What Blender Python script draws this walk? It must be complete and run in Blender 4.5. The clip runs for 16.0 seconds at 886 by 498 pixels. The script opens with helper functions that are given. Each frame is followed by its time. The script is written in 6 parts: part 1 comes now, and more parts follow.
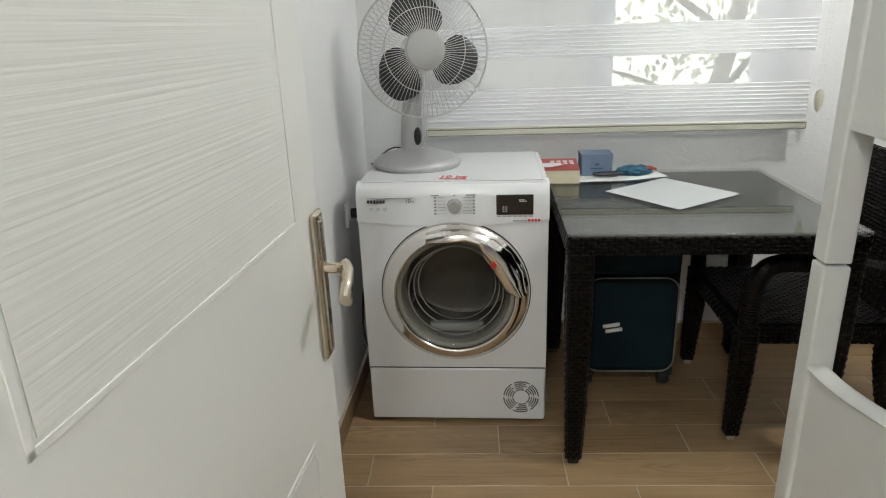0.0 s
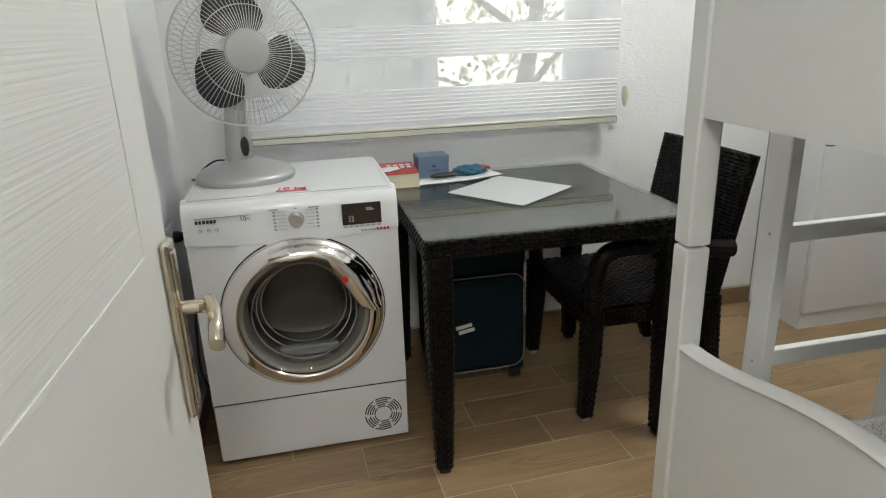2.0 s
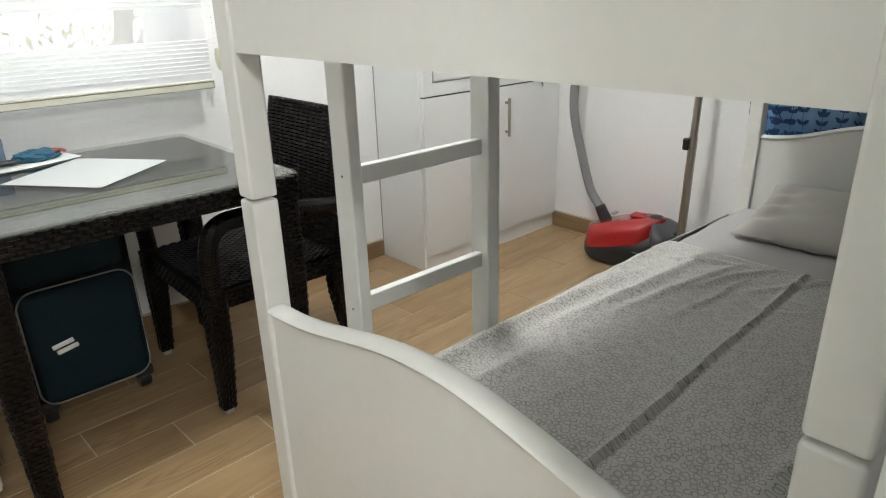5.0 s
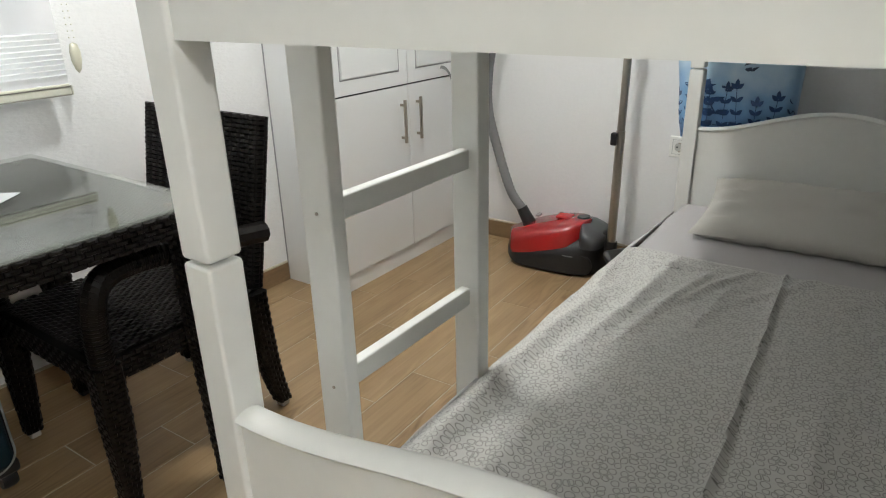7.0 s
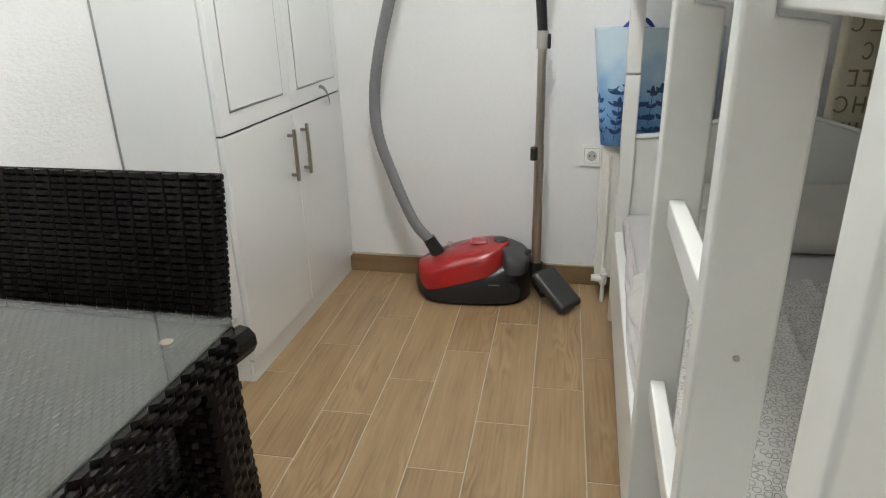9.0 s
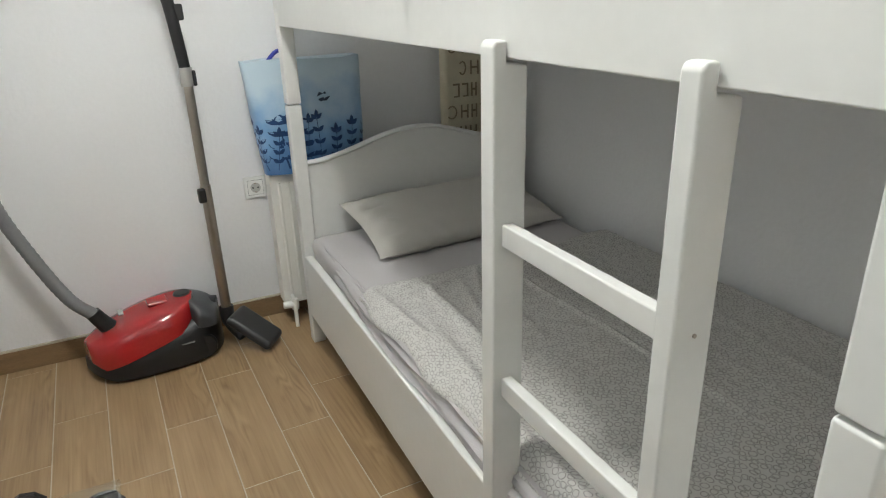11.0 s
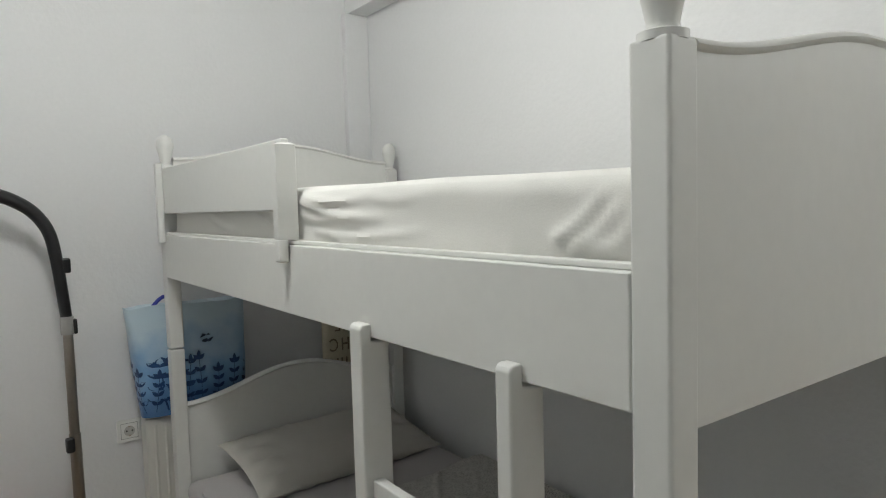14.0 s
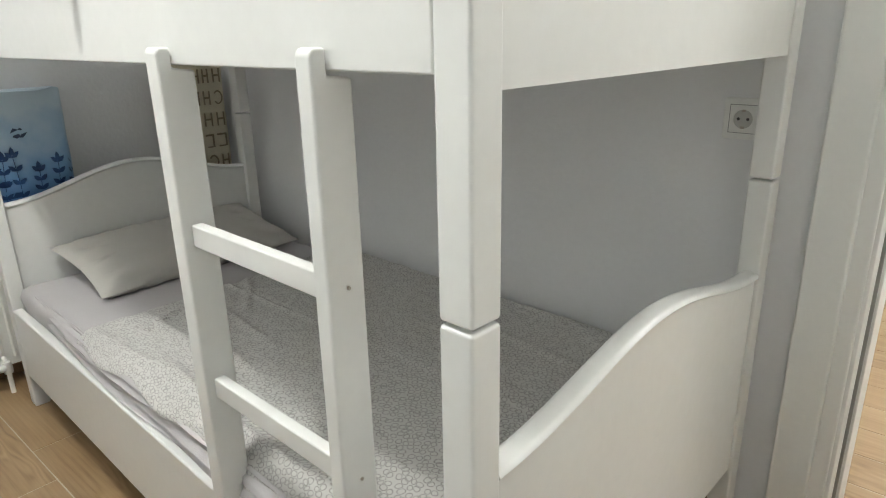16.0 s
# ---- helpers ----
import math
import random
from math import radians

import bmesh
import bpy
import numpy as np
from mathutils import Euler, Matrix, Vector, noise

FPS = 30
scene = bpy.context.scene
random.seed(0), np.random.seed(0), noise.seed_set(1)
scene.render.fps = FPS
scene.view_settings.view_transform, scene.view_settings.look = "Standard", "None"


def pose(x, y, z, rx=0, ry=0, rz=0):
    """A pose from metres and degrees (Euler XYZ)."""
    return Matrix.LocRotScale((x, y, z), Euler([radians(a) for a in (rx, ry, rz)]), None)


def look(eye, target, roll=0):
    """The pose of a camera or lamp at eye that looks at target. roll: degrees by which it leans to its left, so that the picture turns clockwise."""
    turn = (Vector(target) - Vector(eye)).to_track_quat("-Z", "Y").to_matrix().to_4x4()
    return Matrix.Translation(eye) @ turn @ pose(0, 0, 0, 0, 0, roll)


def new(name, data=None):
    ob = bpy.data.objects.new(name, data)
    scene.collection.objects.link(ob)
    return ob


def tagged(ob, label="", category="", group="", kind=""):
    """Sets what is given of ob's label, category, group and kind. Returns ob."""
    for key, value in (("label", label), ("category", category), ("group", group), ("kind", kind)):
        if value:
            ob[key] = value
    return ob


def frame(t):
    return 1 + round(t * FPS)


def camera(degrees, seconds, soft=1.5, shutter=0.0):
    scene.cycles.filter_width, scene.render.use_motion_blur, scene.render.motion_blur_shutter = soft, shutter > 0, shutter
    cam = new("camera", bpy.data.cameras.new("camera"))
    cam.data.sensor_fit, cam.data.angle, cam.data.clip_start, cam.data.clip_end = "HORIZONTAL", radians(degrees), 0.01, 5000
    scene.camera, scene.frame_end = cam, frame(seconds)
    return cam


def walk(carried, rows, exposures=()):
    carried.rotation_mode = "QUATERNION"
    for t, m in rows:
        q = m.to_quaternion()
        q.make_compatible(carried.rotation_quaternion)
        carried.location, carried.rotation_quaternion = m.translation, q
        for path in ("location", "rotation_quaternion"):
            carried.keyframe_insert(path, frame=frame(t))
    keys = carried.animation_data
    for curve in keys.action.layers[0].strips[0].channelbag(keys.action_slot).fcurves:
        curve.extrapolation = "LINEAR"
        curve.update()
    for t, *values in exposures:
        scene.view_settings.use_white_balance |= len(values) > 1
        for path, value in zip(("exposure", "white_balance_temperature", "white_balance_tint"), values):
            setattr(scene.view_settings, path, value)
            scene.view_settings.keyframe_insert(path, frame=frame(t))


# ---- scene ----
cam = camera(68.4, 16.0, soft=1.1)
PATH = [
    (0, (0.097, 0.102, 1.301), (-0.061, 1.986, 0.65), -2.0),
    (0.5, (0.067, 0.229, 1.324), (-0.082, 2.115, 0.674), -2.2),
    (1, (0.047, 0.294, 1.343), (-0.013, 2.187, 0.701), -2.1),
    (1.5, (0.005, 0.263, 1.32), (0.146, 2.153, 0.68), -2.1),
    (2, (-0.003, 0.213, 1.281), (0.402, 2.06, 0.631), -1.9),
    (2.5, (0.012, 0.201, 1.26), (0.639, 1.973, 0.577), -2.0),
    (3, (0.017, 0.199, 1.244), (0.829, 1.879, 0.525), -1.9),
    (3.5, (0.043, 0.19, 1.218), (1.058, 1.754, 0.493), -1.9),
    (4, (0.108, 0.202, 1.206), (1.288, 1.641, 0.472), -1.7),
    (4.5, (0.168, 0.221, 1.199), (1.382, 1.633, 0.468), -1.8),
    (5, (0.212, 0.239, 1.193), (1.458, 1.624, 0.465), -1.6),
    (5.2, (0.215, 0.277, 1.192), (1.508, 1.618, 0.465), -1.4),
    (7.3, (0.295, 0.709, 1.159), (1.812, 1.777, 0.412), -1.6),
    (7.5, (0.3, 0.781, 1.16), (1.822, 1.843, 0.413), -1.7),
    (8, (0.333, 0.966, 1.15), (1.924, 1.922, 0.405), -1.3),
    (8.2, (0.348, 1.058, 1.15), (1.994, 1.917, 0.408), -1.3),
    (10.3, (0.445, 1.629, 1.172), (2.25, 1.187, 0.432), -1.6),
    (10.5, (0.453, 1.66, 1.189), (2.22, 1.084, 0.449), -1.5),
    (11, (0.435, 1.718, 1.223), (2.116, 0.921, 0.488), -1.7),
    (11.5, (0.364, 1.749, 1.274), (1.963, 0.773, 0.572), -1.7),
    (12, (0.332, 1.775, 1.295), (1.894, 0.679, 0.698), -1.7),
    (12.5, (0.308, 1.786, 1.335), (1.897, 0.648, 0.911), -1.5),
    (13, (0.288, 1.787, 1.375), (1.9, 0.627, 1.141), -1.6),
    (13.5, (0.291, 1.774, 1.368), (1.908, 0.605, 1.226), -1.7),
    (14, (0.294, 1.764, 1.35), (1.909, 0.592, 1.217), -1.6),
    (14.5, (0.309, 1.752, 1.289), (1.905, 0.562, 1.101), -1.5),
    (15, (0.31, 1.736, 1.246), (1.857, 0.519, 0.894), -1.5),
    (15.5, (0.291, 1.709, 1.207), (1.739, 0.42, 0.714), -1.2),
    (16, (0.277, 1.679, 1.173), (1.585, 0.305, 0.54), -1.2),
]
EXPOSURES = [(0.0, -0.14), (1.0, -0.20), (1.5, -0.26), (2.0, -0.16), (2.5, 0.05), (3.0, 0.22), (3.5, 0.26), (4.5, 0.38), (5.0, 0.40), (8.0, 0.30), (10.5, 0.28), (11.5, 0.16), (12.0, 0.10), (12.5, -0.36), (13.0, -0.72), (13.5, -0.78), (14.0, -0.76), (14.5, -0.68), (15.0, -0.38), (15.5, 0.14), (16.0, 0.48)]
walk(cam, [(t, look(eye, target, roll)) for t, eye, target, roll in PATH], EXPOSURES)

# ---- light ----
world = bpy.data.worlds.new("world")
scene.world = world
world.use_nodes = True
wn, wl = world.node_tree.nodes, world.node_tree.links
sky = wn.new("ShaderNodeTexSky")
sky.sky_type, sky.sun_disc = "NISHITA", False
sky.sun_elevation, sky.sun_rotation = radians(46), radians(206.6)
wn["Background"].inputs["Strength"].default_value = 0.13
wl.new(sky.outputs["Color"], wn["Background"].inputs["Color"])

sun_data = bpy.data.lights.new("sun", "SUN")
sun_data.energy, sun_data.angle, sun_data.color = 3.0, radians(0.5), (1.0, 0.95, 0.87)
new("sun", sun_data).matrix_world = look((0, 0, 0), (0.30, 0.60, -0.70))

# unseen room lamp placed from the shadows it casts; hall lamp added as fill
for nm, at, watts in (("room_lamp", (1.40, 1.60, 2.40), 57.0), ("hall_fill_lamp", (-0.1, -0.9, 2.30), 54.0)):
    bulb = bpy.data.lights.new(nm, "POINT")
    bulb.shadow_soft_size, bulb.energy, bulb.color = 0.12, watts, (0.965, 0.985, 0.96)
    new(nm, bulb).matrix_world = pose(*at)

# area lamp added out of view above the window's head, boosting the sky's daylight
day = bpy.data.lights.new("window_daylight", "AREA")
day.shape, day.size, day.size_y, day.energy, day.color = "RECTANGLE", 1.6, 1.0, 27.0, (0.90, 0.96, 1.0)
new("window_daylight", day).matrix_world = look((0.53, 3.35, 2.55), (0.53, 2.6, 1.35))


# ---- materials ----
def surface(name, color, rough=0.5, metal=0.0, var=0.06, scale=6.0, bump=0.0, fine=90.0, coat=0.0, stretch=(1, 1, 1), emit=0.0, sheen=0.0):
    m = bpy.data.materials.new(name)
    m.use_nodes = True
    n, l = m.node_tree.nodes, m.node_tree.links
    b = n["Principled BSDF"]
    tc, mp = n.new("ShaderNodeTexCoord"), n.new("ShaderNodeMapping")
    mp.inputs["Scale"].default_value = stretch
    l.new(tc.outputs["Object"], mp.inputs["Vector"])
    big, small = n.new("ShaderNodeTexNoise"), n.new("ShaderNodeTexNoise")
    big.inputs["Scale"].default_value, small.inputs["Scale"].default_value = scale, fine
    big.inputs["Detail"].default_value, small.inputs["Detail"].default_value = 4, 3
    for t in (big, small):
        l.new(mp.outputs["Vector"], t.inputs["Vector"])
    add = n.new("ShaderNodeMath")
    add.operation = "ADD"
    l.new(big.outputs["Fac"], add.inputs[0])
    l.new(small.outputs["Fac"], add.inputs[1])
    ramp = n.new("ShaderNodeMapRange")
    ramp.inputs["From Min"].default_value, ramp.inputs["From Max"].default_value = 0.6, 1.4
    ramp.inputs["To Min"].default_value, ramp.inputs["To Max"].default_value = 1 - var, 1 + var
    l.new(add.outputs[0], ramp.inputs["Value"])
    mul = n.new("ShaderNodeVectorMath")
    mul.operation = "SCALE"
    mul.inputs[0].default_value = color
    l.new(ramp.outputs[0], mul.inputs["Scale"])
    l.new(mul.outputs[0], b.inputs["Base Color"])
    b.inputs["Roughness"].default_value, b.inputs["Metallic"].default_value = rough, metal
    b.inputs["Coat Weight"].default_value, b.inputs["Coat Roughness"].default_value = coat, 0.12
    b.inputs["Sheen Weight"].default_value = sheen
    if bump:
        bp = n.new("ShaderNodeBump")
        bp.inputs["Strength"].default_value, bp.inputs["Distance"].default_value = bump, 0.003
        l.new(small.outputs["Fac"], bp.inputs["Height"])
        l.new(bp.outputs["Normal"], b.inputs["Normal"])
    if emit:
        b.inputs["Emission Color"].default_value, b.inputs["Emission Strength"].default_value = (*color, 1), emit
    return m


def nodes_of(m):
    return m.node_tree.nodes, m.node_tree.links, m.node_tree.nodes["Principled BSDF"]


WALL = surface("wall_paint", (0.80, 0.80, 0.80), 0.75, var=0.02, scale=2.0, bump=0.35, fine=70)
WALLR = surface("rough_wall_paint", (0.80, 0.80, 0.80), 0.8, var=0.02, scale=2.0, bump=0.65, fine=55, stretch=(1, 1, 2.2))
CEIL = surface("ceiling_paint", (0.80, 0.80, 0.79), 0.85, var=0.02, scale=2.0, bump=0.2)
BED = surface("bed_white_lacquer", (0.73, 0.73, 0.70), 0.38, var=0.025, scale=3.0, bump=0.06, fine=45, stretch=(1, 1, 1), coat=0.12)
DOORW = surface("door_white_paint", (0.77, 0.77, 0.74), 0.42, var=0.015, scale=3.0)
TRIM = surface("trim_white", (0.76, 0.76, 0.73), 0.45, var=0.02)
GLOSSW = surface("cabinet_white_gloss", (0.80, 0.81, 0.81), 0.16, var=0.01, scale=2.0, coat=0.3)
GAP = surface("dark_gap", (0.03, 0.03, 0.03), 0.7)
ENAMEL = surface("white_enamel", (0.80, 0.81, 0.82), 0.25, var=0.01, scale=4.0, coat=0.25)
CHROME = surface("chrome", (0.80, 0.77, 0.73), 0.07, 1.0, var=0.02)
STEEL = surface("brushed_steel", (0.42, 0.38, 0.33), 0.28, 1.0, var=0.06, fine=150)
NICKEL = surface("satin_nickel", (0.62, 0.55, 0.45), 0.24, 1.0, var=0.10, scale=14)
SILVERP = surface("silver_plastic", (0.46, 0.46, 0.46), 0.32, 0.6, var=0.04)
HUBP = surface("grey_hub_plastic", (0.38, 0.38, 0.37), 0.45, 0.15, var=0.03)
WIRE = surface("cage_wire", (0.55, 0.55, 0.54), 0.35, 0.5, var=0.03)
BLACKP = surface("black_plastic", (0.014, 0.014, 0.015), 0.38, var=0.15, scale=12, bump=0.1)
BLADE = surface("fan_blade_plastic", (0.030, 0.031, 0.033), 0.35, var=0.1)
DISPLAY = surface("display_glass", (0.008, 0.008, 0.009), 0.06, var=0.02, coat=0.6)
REDP = surface("red_vacuum_plastic", (0.36, 0.012, 0.014), 0.22, var=0.06, coat=0.4)
HOSE = surface("grey_hose", (0.20, 0.20, 0.205), 0.45, var=0.08, fine=120)
RUBBER = surface("cable_rubber", (0.012, 0.012, 0.012), 0.55)
WICK = surface("brown_wicker", (0.0060, 0.0045, 0.0037), 0.36, var=0.35, scale=25, bump=0.3, fine=140)
WICKT = surface("tabletop_wicker", (0.046, 0.043, 0.036), 0.7, var=0.15, scale=25, bump=0.3, fine=140)
WICKB = surface("wicker_backing", (0.0018, 0.0016, 0.0015), 0.9)
FOOT = surface("chair_foot_cap", (0.42, 0.40, 0.36), 0.5, var=0.1)
SUIT = surface("teal_suitcase_fabric", (0.0028, 0.012, 0.017), 0.8, var=0.25, scale=12, bump=0.5, fine=320)
SUITB = surface("black_suitcase_fabric", (0.006, 0.0065, 0.007), 0.85, var=0.2, bump=0.4, fine=320)
PIPING = surface("grey_piping", (0.20, 0.21, 0.21), 0.6)
SHEET = surface("grey_cotton_sheet", (0.46, 0.44, 0.44), 0.9, var=0.05, scale=5, bump=0.25, fine=420, sheen=0.1)
PILLOWM = surface("grey_pillowcase", (0.50, 0.48, 0.44), 0.9, var=0.05, scale=6, bump=0.3, fine=380, sheen=0.1)
WSHEET = surface("white_cotton_sheet", (0.74, 0.73, 0.69), 0.9, var=0.04, scale=5, bump=0.10, fine=380, sheen=0.1)
PAPER = surface("white_paper", (0.74, 0.75, 0.74), 0.75, var=0.03, scale=8)
TRACING = surface("pale_green_sheet", (0.52, 0.54, 0.54), 0.5, var=0.02, scale=6)
REDBOOK = surface("red_book_cover", (0.38, 0.04, 0.035), 0.4, var=0.06)
PAGES = surface("cream_book_pages", (0.66, 0.60, 0.44), 0.85, var=0.08, fine=300, stretch=(1, 1, 12))
BLUEBOX = surface("slate_blue_box", (0.125, 0.175, 0.26), 0.5, var=0.05)
NAVY = surface("navy_print", (0.025, 0.045, 0.10), 0.5)
CLOTH = surface("petrol_cloth", (0.030, 0.11, 0.17), 0.9, var=0.3, scale=40, bump=0.5, fine=200)
REDCLOTH = surface("red_print_strap", (0.38, 0.08, 0.06), 0.8, var=0.4, scale=60)
SOCKET = surface("socket_plastic", (0.83, 0.83, 0.80), 0.28, var=0.01)
RADI = surface("radiator_enamel", (0.76, 0.75, 0.70), 0.35, var=0.02, coat=0.1)
REDTXT = surface("red_print", (0.50, 0.02, 0.02), 0.5)
DARKTXT = surface("dark_print", (0.06, 0.06, 0.07), 0.5)
GREYMARK = surface("grey_print_and_shadow", (0.30, 0.30, 0.31), 0.5)
SEAL = surface("grey_rubber_seal", (0.30, 0.30, 0.28), 0.6)
PVC = surface("white_pvc", (0.80, 0.81, 0.82), 0.35, var=0.01)
DRUM = surface("drum_metal", (0.20, 0.19, 0.175), 0.32, 0.6, var=0.1)
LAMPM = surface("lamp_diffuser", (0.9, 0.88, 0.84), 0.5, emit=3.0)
for dim in (WICK, WICKB, SUIT, SUITB):
    dim.node_tree.nodes["Principled BSDF"].inputs["Specular IOR Level"].default_value = 0.20
BEADS = surface("bead_chain", (0.70, 0.68, 0.58), 0.4)


def clear(name, tint=(1, 1, 1), ior=1.45, rough=0.02, dark=1.0):
    """A thin clear sheet: what lies behind shows through, gloss by Fresnel."""
    m = bpy.data.materials.new(name)
    m.use_nodes = True
    n, l = m.node_tree.nodes, m.node_tree.links
    n.remove(n["Principled BSDF"])
    fr, pw, ma, tr, gl, mx = n.new("ShaderNodeLayerWeight"), n.new("ShaderNodeMath"), n.new("ShaderNodeMath"), n.new("ShaderNodeBsdfTransparent"), n.new("ShaderNodeBsdfGlossy"), n.new("ShaderNodeMixShader")
    f0 = ((ior - 1) / (ior + 1)) ** 2
    fr.inputs["Blend"].default_value = 0.5
    pw.operation, ma.operation = "POWER", "MULTIPLY_ADD"
    pw.inputs[1].default_value = 5.0
    ma.inputs[1].default_value, ma.inputs[2].default_value = 1 - f0, f0
    l.new(fr.outputs["Facing"], pw.inputs[0])
    l.new(pw.outputs[0], ma.inputs[0])
    tr.inputs["Color"].default_value = (*[c * dark for c in tint], 1)
    gl.inputs["Roughness"].default_value = rough
    l.new(ma.outputs[0], mx.inputs[0])
    l.new(tr.outputs[0], mx.inputs[1])
    l.new(gl.outputs[0], mx.inputs[2])
    l.new(mx.outputs[0], n["Material Output"].inputs["Surface"])
    return m


GLASS = clear("window_glass")
TGLASS = clear("table_glass", (0.93, 0.945, 0.925), 1.66, 0.0)
PGLASS = clear("porthole_glass", (0.86, 0.84, 0.80), 1.55, 0.02)


def translucent(name, color, through_part, open_part):
    m = bpy.data.materials.new(name)
    m.use_nodes = True
    n, l = m.node_tree.nodes, m.node_tree.links
    n.remove(n["Principled BSDF"])
    di, tl, tr = n.new("ShaderNodeBsdfDiffuse"), n.new("ShaderNodeBsdfTranslucent"), n.new("ShaderNodeBsdfTransparent")
    a, b = n.new("ShaderNodeMixShader"), n.new("ShaderNodeMixShader")
    noise_t, tc, mr = n.new("ShaderNodeTexNoise"), n.new("ShaderNodeTexCoord"), n.new("ShaderNodeMapRange")
    noise_t.inputs["Scale"].default_value = 160
    l.new(tc.outputs["Object"], noise_t.inputs["Vector"])
    l.new(noise_t.outputs["Fac"], mr.inputs["Value"])
    mr.inputs["To Min"].default_value, mr.inputs["To Max"].default_value = through_part - 0.03, through_part + 0.03
    di.inputs["Color"].default_value = tl.inputs["Color"].default_value = (*color, 1)
    l.new(mr.outputs[0], a.inputs[0])
    b.inputs[0].default_value = open_part
    l.new(di.outputs[0], a.inputs[1])
    l.new(tl.outputs[0], a.inputs[2])
    l.new(a.outputs[0], b.inputs[1])
    l.new(tr.outputs[0], b.inputs[2])
    l.new(b.outputs[0], n["Material Output"].inputs["Surface"])
    return m


BLINDS = translucent("blind_solid_band", (0.86, 0.86, 0.87), 0.42, 0.02)
SHEER = translucent("blind_sheer_band", (0.86, 0.86, 0.88), 0.5, 0.45)


def wood_tile():
    """Wood-look porcelain: long grain with flame rings, each tile its own cut."""
    m = surface("wood_look_tile", (0.39, 0.265, 0.130), 0.34, var=0.05, scale=3)
    n, l, b = nodes_of(m)
    tc, oi = n.new("ShaderNodeTexCoord"), n.new("ShaderNodeObjectInfo")
    off, mp = n.new("ShaderNodeVectorMath"), n.new("ShaderNodeMapping")
    off.operation = "MULTIPLY_ADD"
    off.inputs[1].default_value = (7.0, 3.0, 5.0)
    l.new(oi.outputs["Random"], off.inputs[0])
    l.new(tc.outputs["Object"], off.inputs[2])
    mp.inputs["Scale"].default_value = (1.6, 9.0, 1.0)
    l.new(off.outputs[0], mp.inputs["Vector"])
    warp = n.new("ShaderNodeTexNoise")
    warp.inputs["Scale"].default_value, warp.inputs["Detail"].default_value = 1.1, 2
    l.new(mp.outputs[0], warp.inputs["Vector"])
    wave = n.new("ShaderNodeMath")
    wave.operation = "MULTIPLY"
    wave.inputs[1].default_value = 85.0
    l.new(warp.outputs["Fac"], wave.inputs[0])
    sine = n.new("ShaderNodeMath")
    sine.operation = "SINE"
    l.new(wave.outputs[0], sine.inputs[0])
    mask = n.new("ShaderNodeTexNoise")
    mask.inputs["Scale"].default_value = 0.9
    l.new(mp.outputs[0], mask.inputs["Vector"])
    mr = n.new("ShaderNodeMapRange")
    mr.inputs["From Min"].default_value, mr.inputs["From Max"].default_value = 0.52, 0.66
    mr.inputs["To Max"].default_value = 0.11
    l.new(mask.outputs["Fac"], mr.inputs["Value"])
    flame = n.new("ShaderNodeMath")
    flame.operation = "MULTIPLY"
    l.new(sine.outputs[0], flame.inputs[0])
    l.new(mr.outputs[0], flame.inputs[1])
    mp2 = n.new("ShaderNodeMapping")
    mp2.inputs["Scale"].default_value = (4.0, 110.0, 1.0)
    l.new(off.outputs[0], mp2.inputs["Vector"])
    fibre = n.new("ShaderNodeTexNoise")
    fibre.inputs["Scale"].default_value, fibre.inputs["Detail"].default_value = 1.0, 5
    l.new(mp2.outputs[0], fibre.inputs["Vector"])
    mp3 = n.new("ShaderNodeMapping")
    mp3.inputs["Scale"].default_value = (2.5, 14.0, 1.0)
    l.new(off.outputs[0], mp3.inputs["Vector"])
    blot = n.new("ShaderNodeTexNoise")
    blot.inputs["Scale"].default_value, blot.inputs["Detail"].default_value = 1.0, 3
    l.new(mp3.outputs[0], blot.inputs["Vector"])
    total = n.new("ShaderNodeMath")
    total.operation = "MULTIPLY_ADD"
    l.new(fibre.outputs["Fac"], total.inputs[0])
    total.inputs[1].default_value = 0.45
    l.new(flame.outputs[0], total.inputs[2])
    t2 = n.new("ShaderNodeMath")
    t2.operation = "MULTIPLY_ADD"
    l.new(blot.outputs["Fac"], t2.inputs[0])
    t2.inputs[1].default_value = 0.55
    l.new(total.outputs[0], t2.inputs[2])
    t3 = n.new("ShaderNodeMath")
    t3.operation = "MULTIPLY_ADD"
    l.new(oi.outputs["Random"], t3.inputs[0])
    t3.inputs[1].default_value = 0.10
    l.new(t2.outputs[0], t3.inputs[2])
    ramp = n.new("ShaderNodeValToRGB")
    e = ramp.color_ramp.elements
    e[0].position, e[0].color = 0.25, (0.170, 0.098, 0.043, 1)
    e[1].position, e[1].color = 0.85, (0.42, 0.292, 0.162, 1)
    mid = ramp.color_ramp.elements.new(0.52)
    mid.color = (0.300, 0.196, 0.100, 1)
    l.new(t3.outputs[0], ramp.inputs[0])
    l.new(ramp.outputs[0], b.inputs["Base Color"])
    bp = n.new("ShaderNodeBump")
    bp.inputs["Strength"].default_value, bp.inputs["Distance"].default_value = 0.25, 0.001
    l.new(fibre.outputs["Fac"], bp.inputs["Height"])
    l.new(bp.outputs[0], b.inputs["Normal"])
    return m


TILE = wood_tile()
GROUT = surface("pale_grout", (0.50, 0.44, 0.35), 0.9, var=0.1)


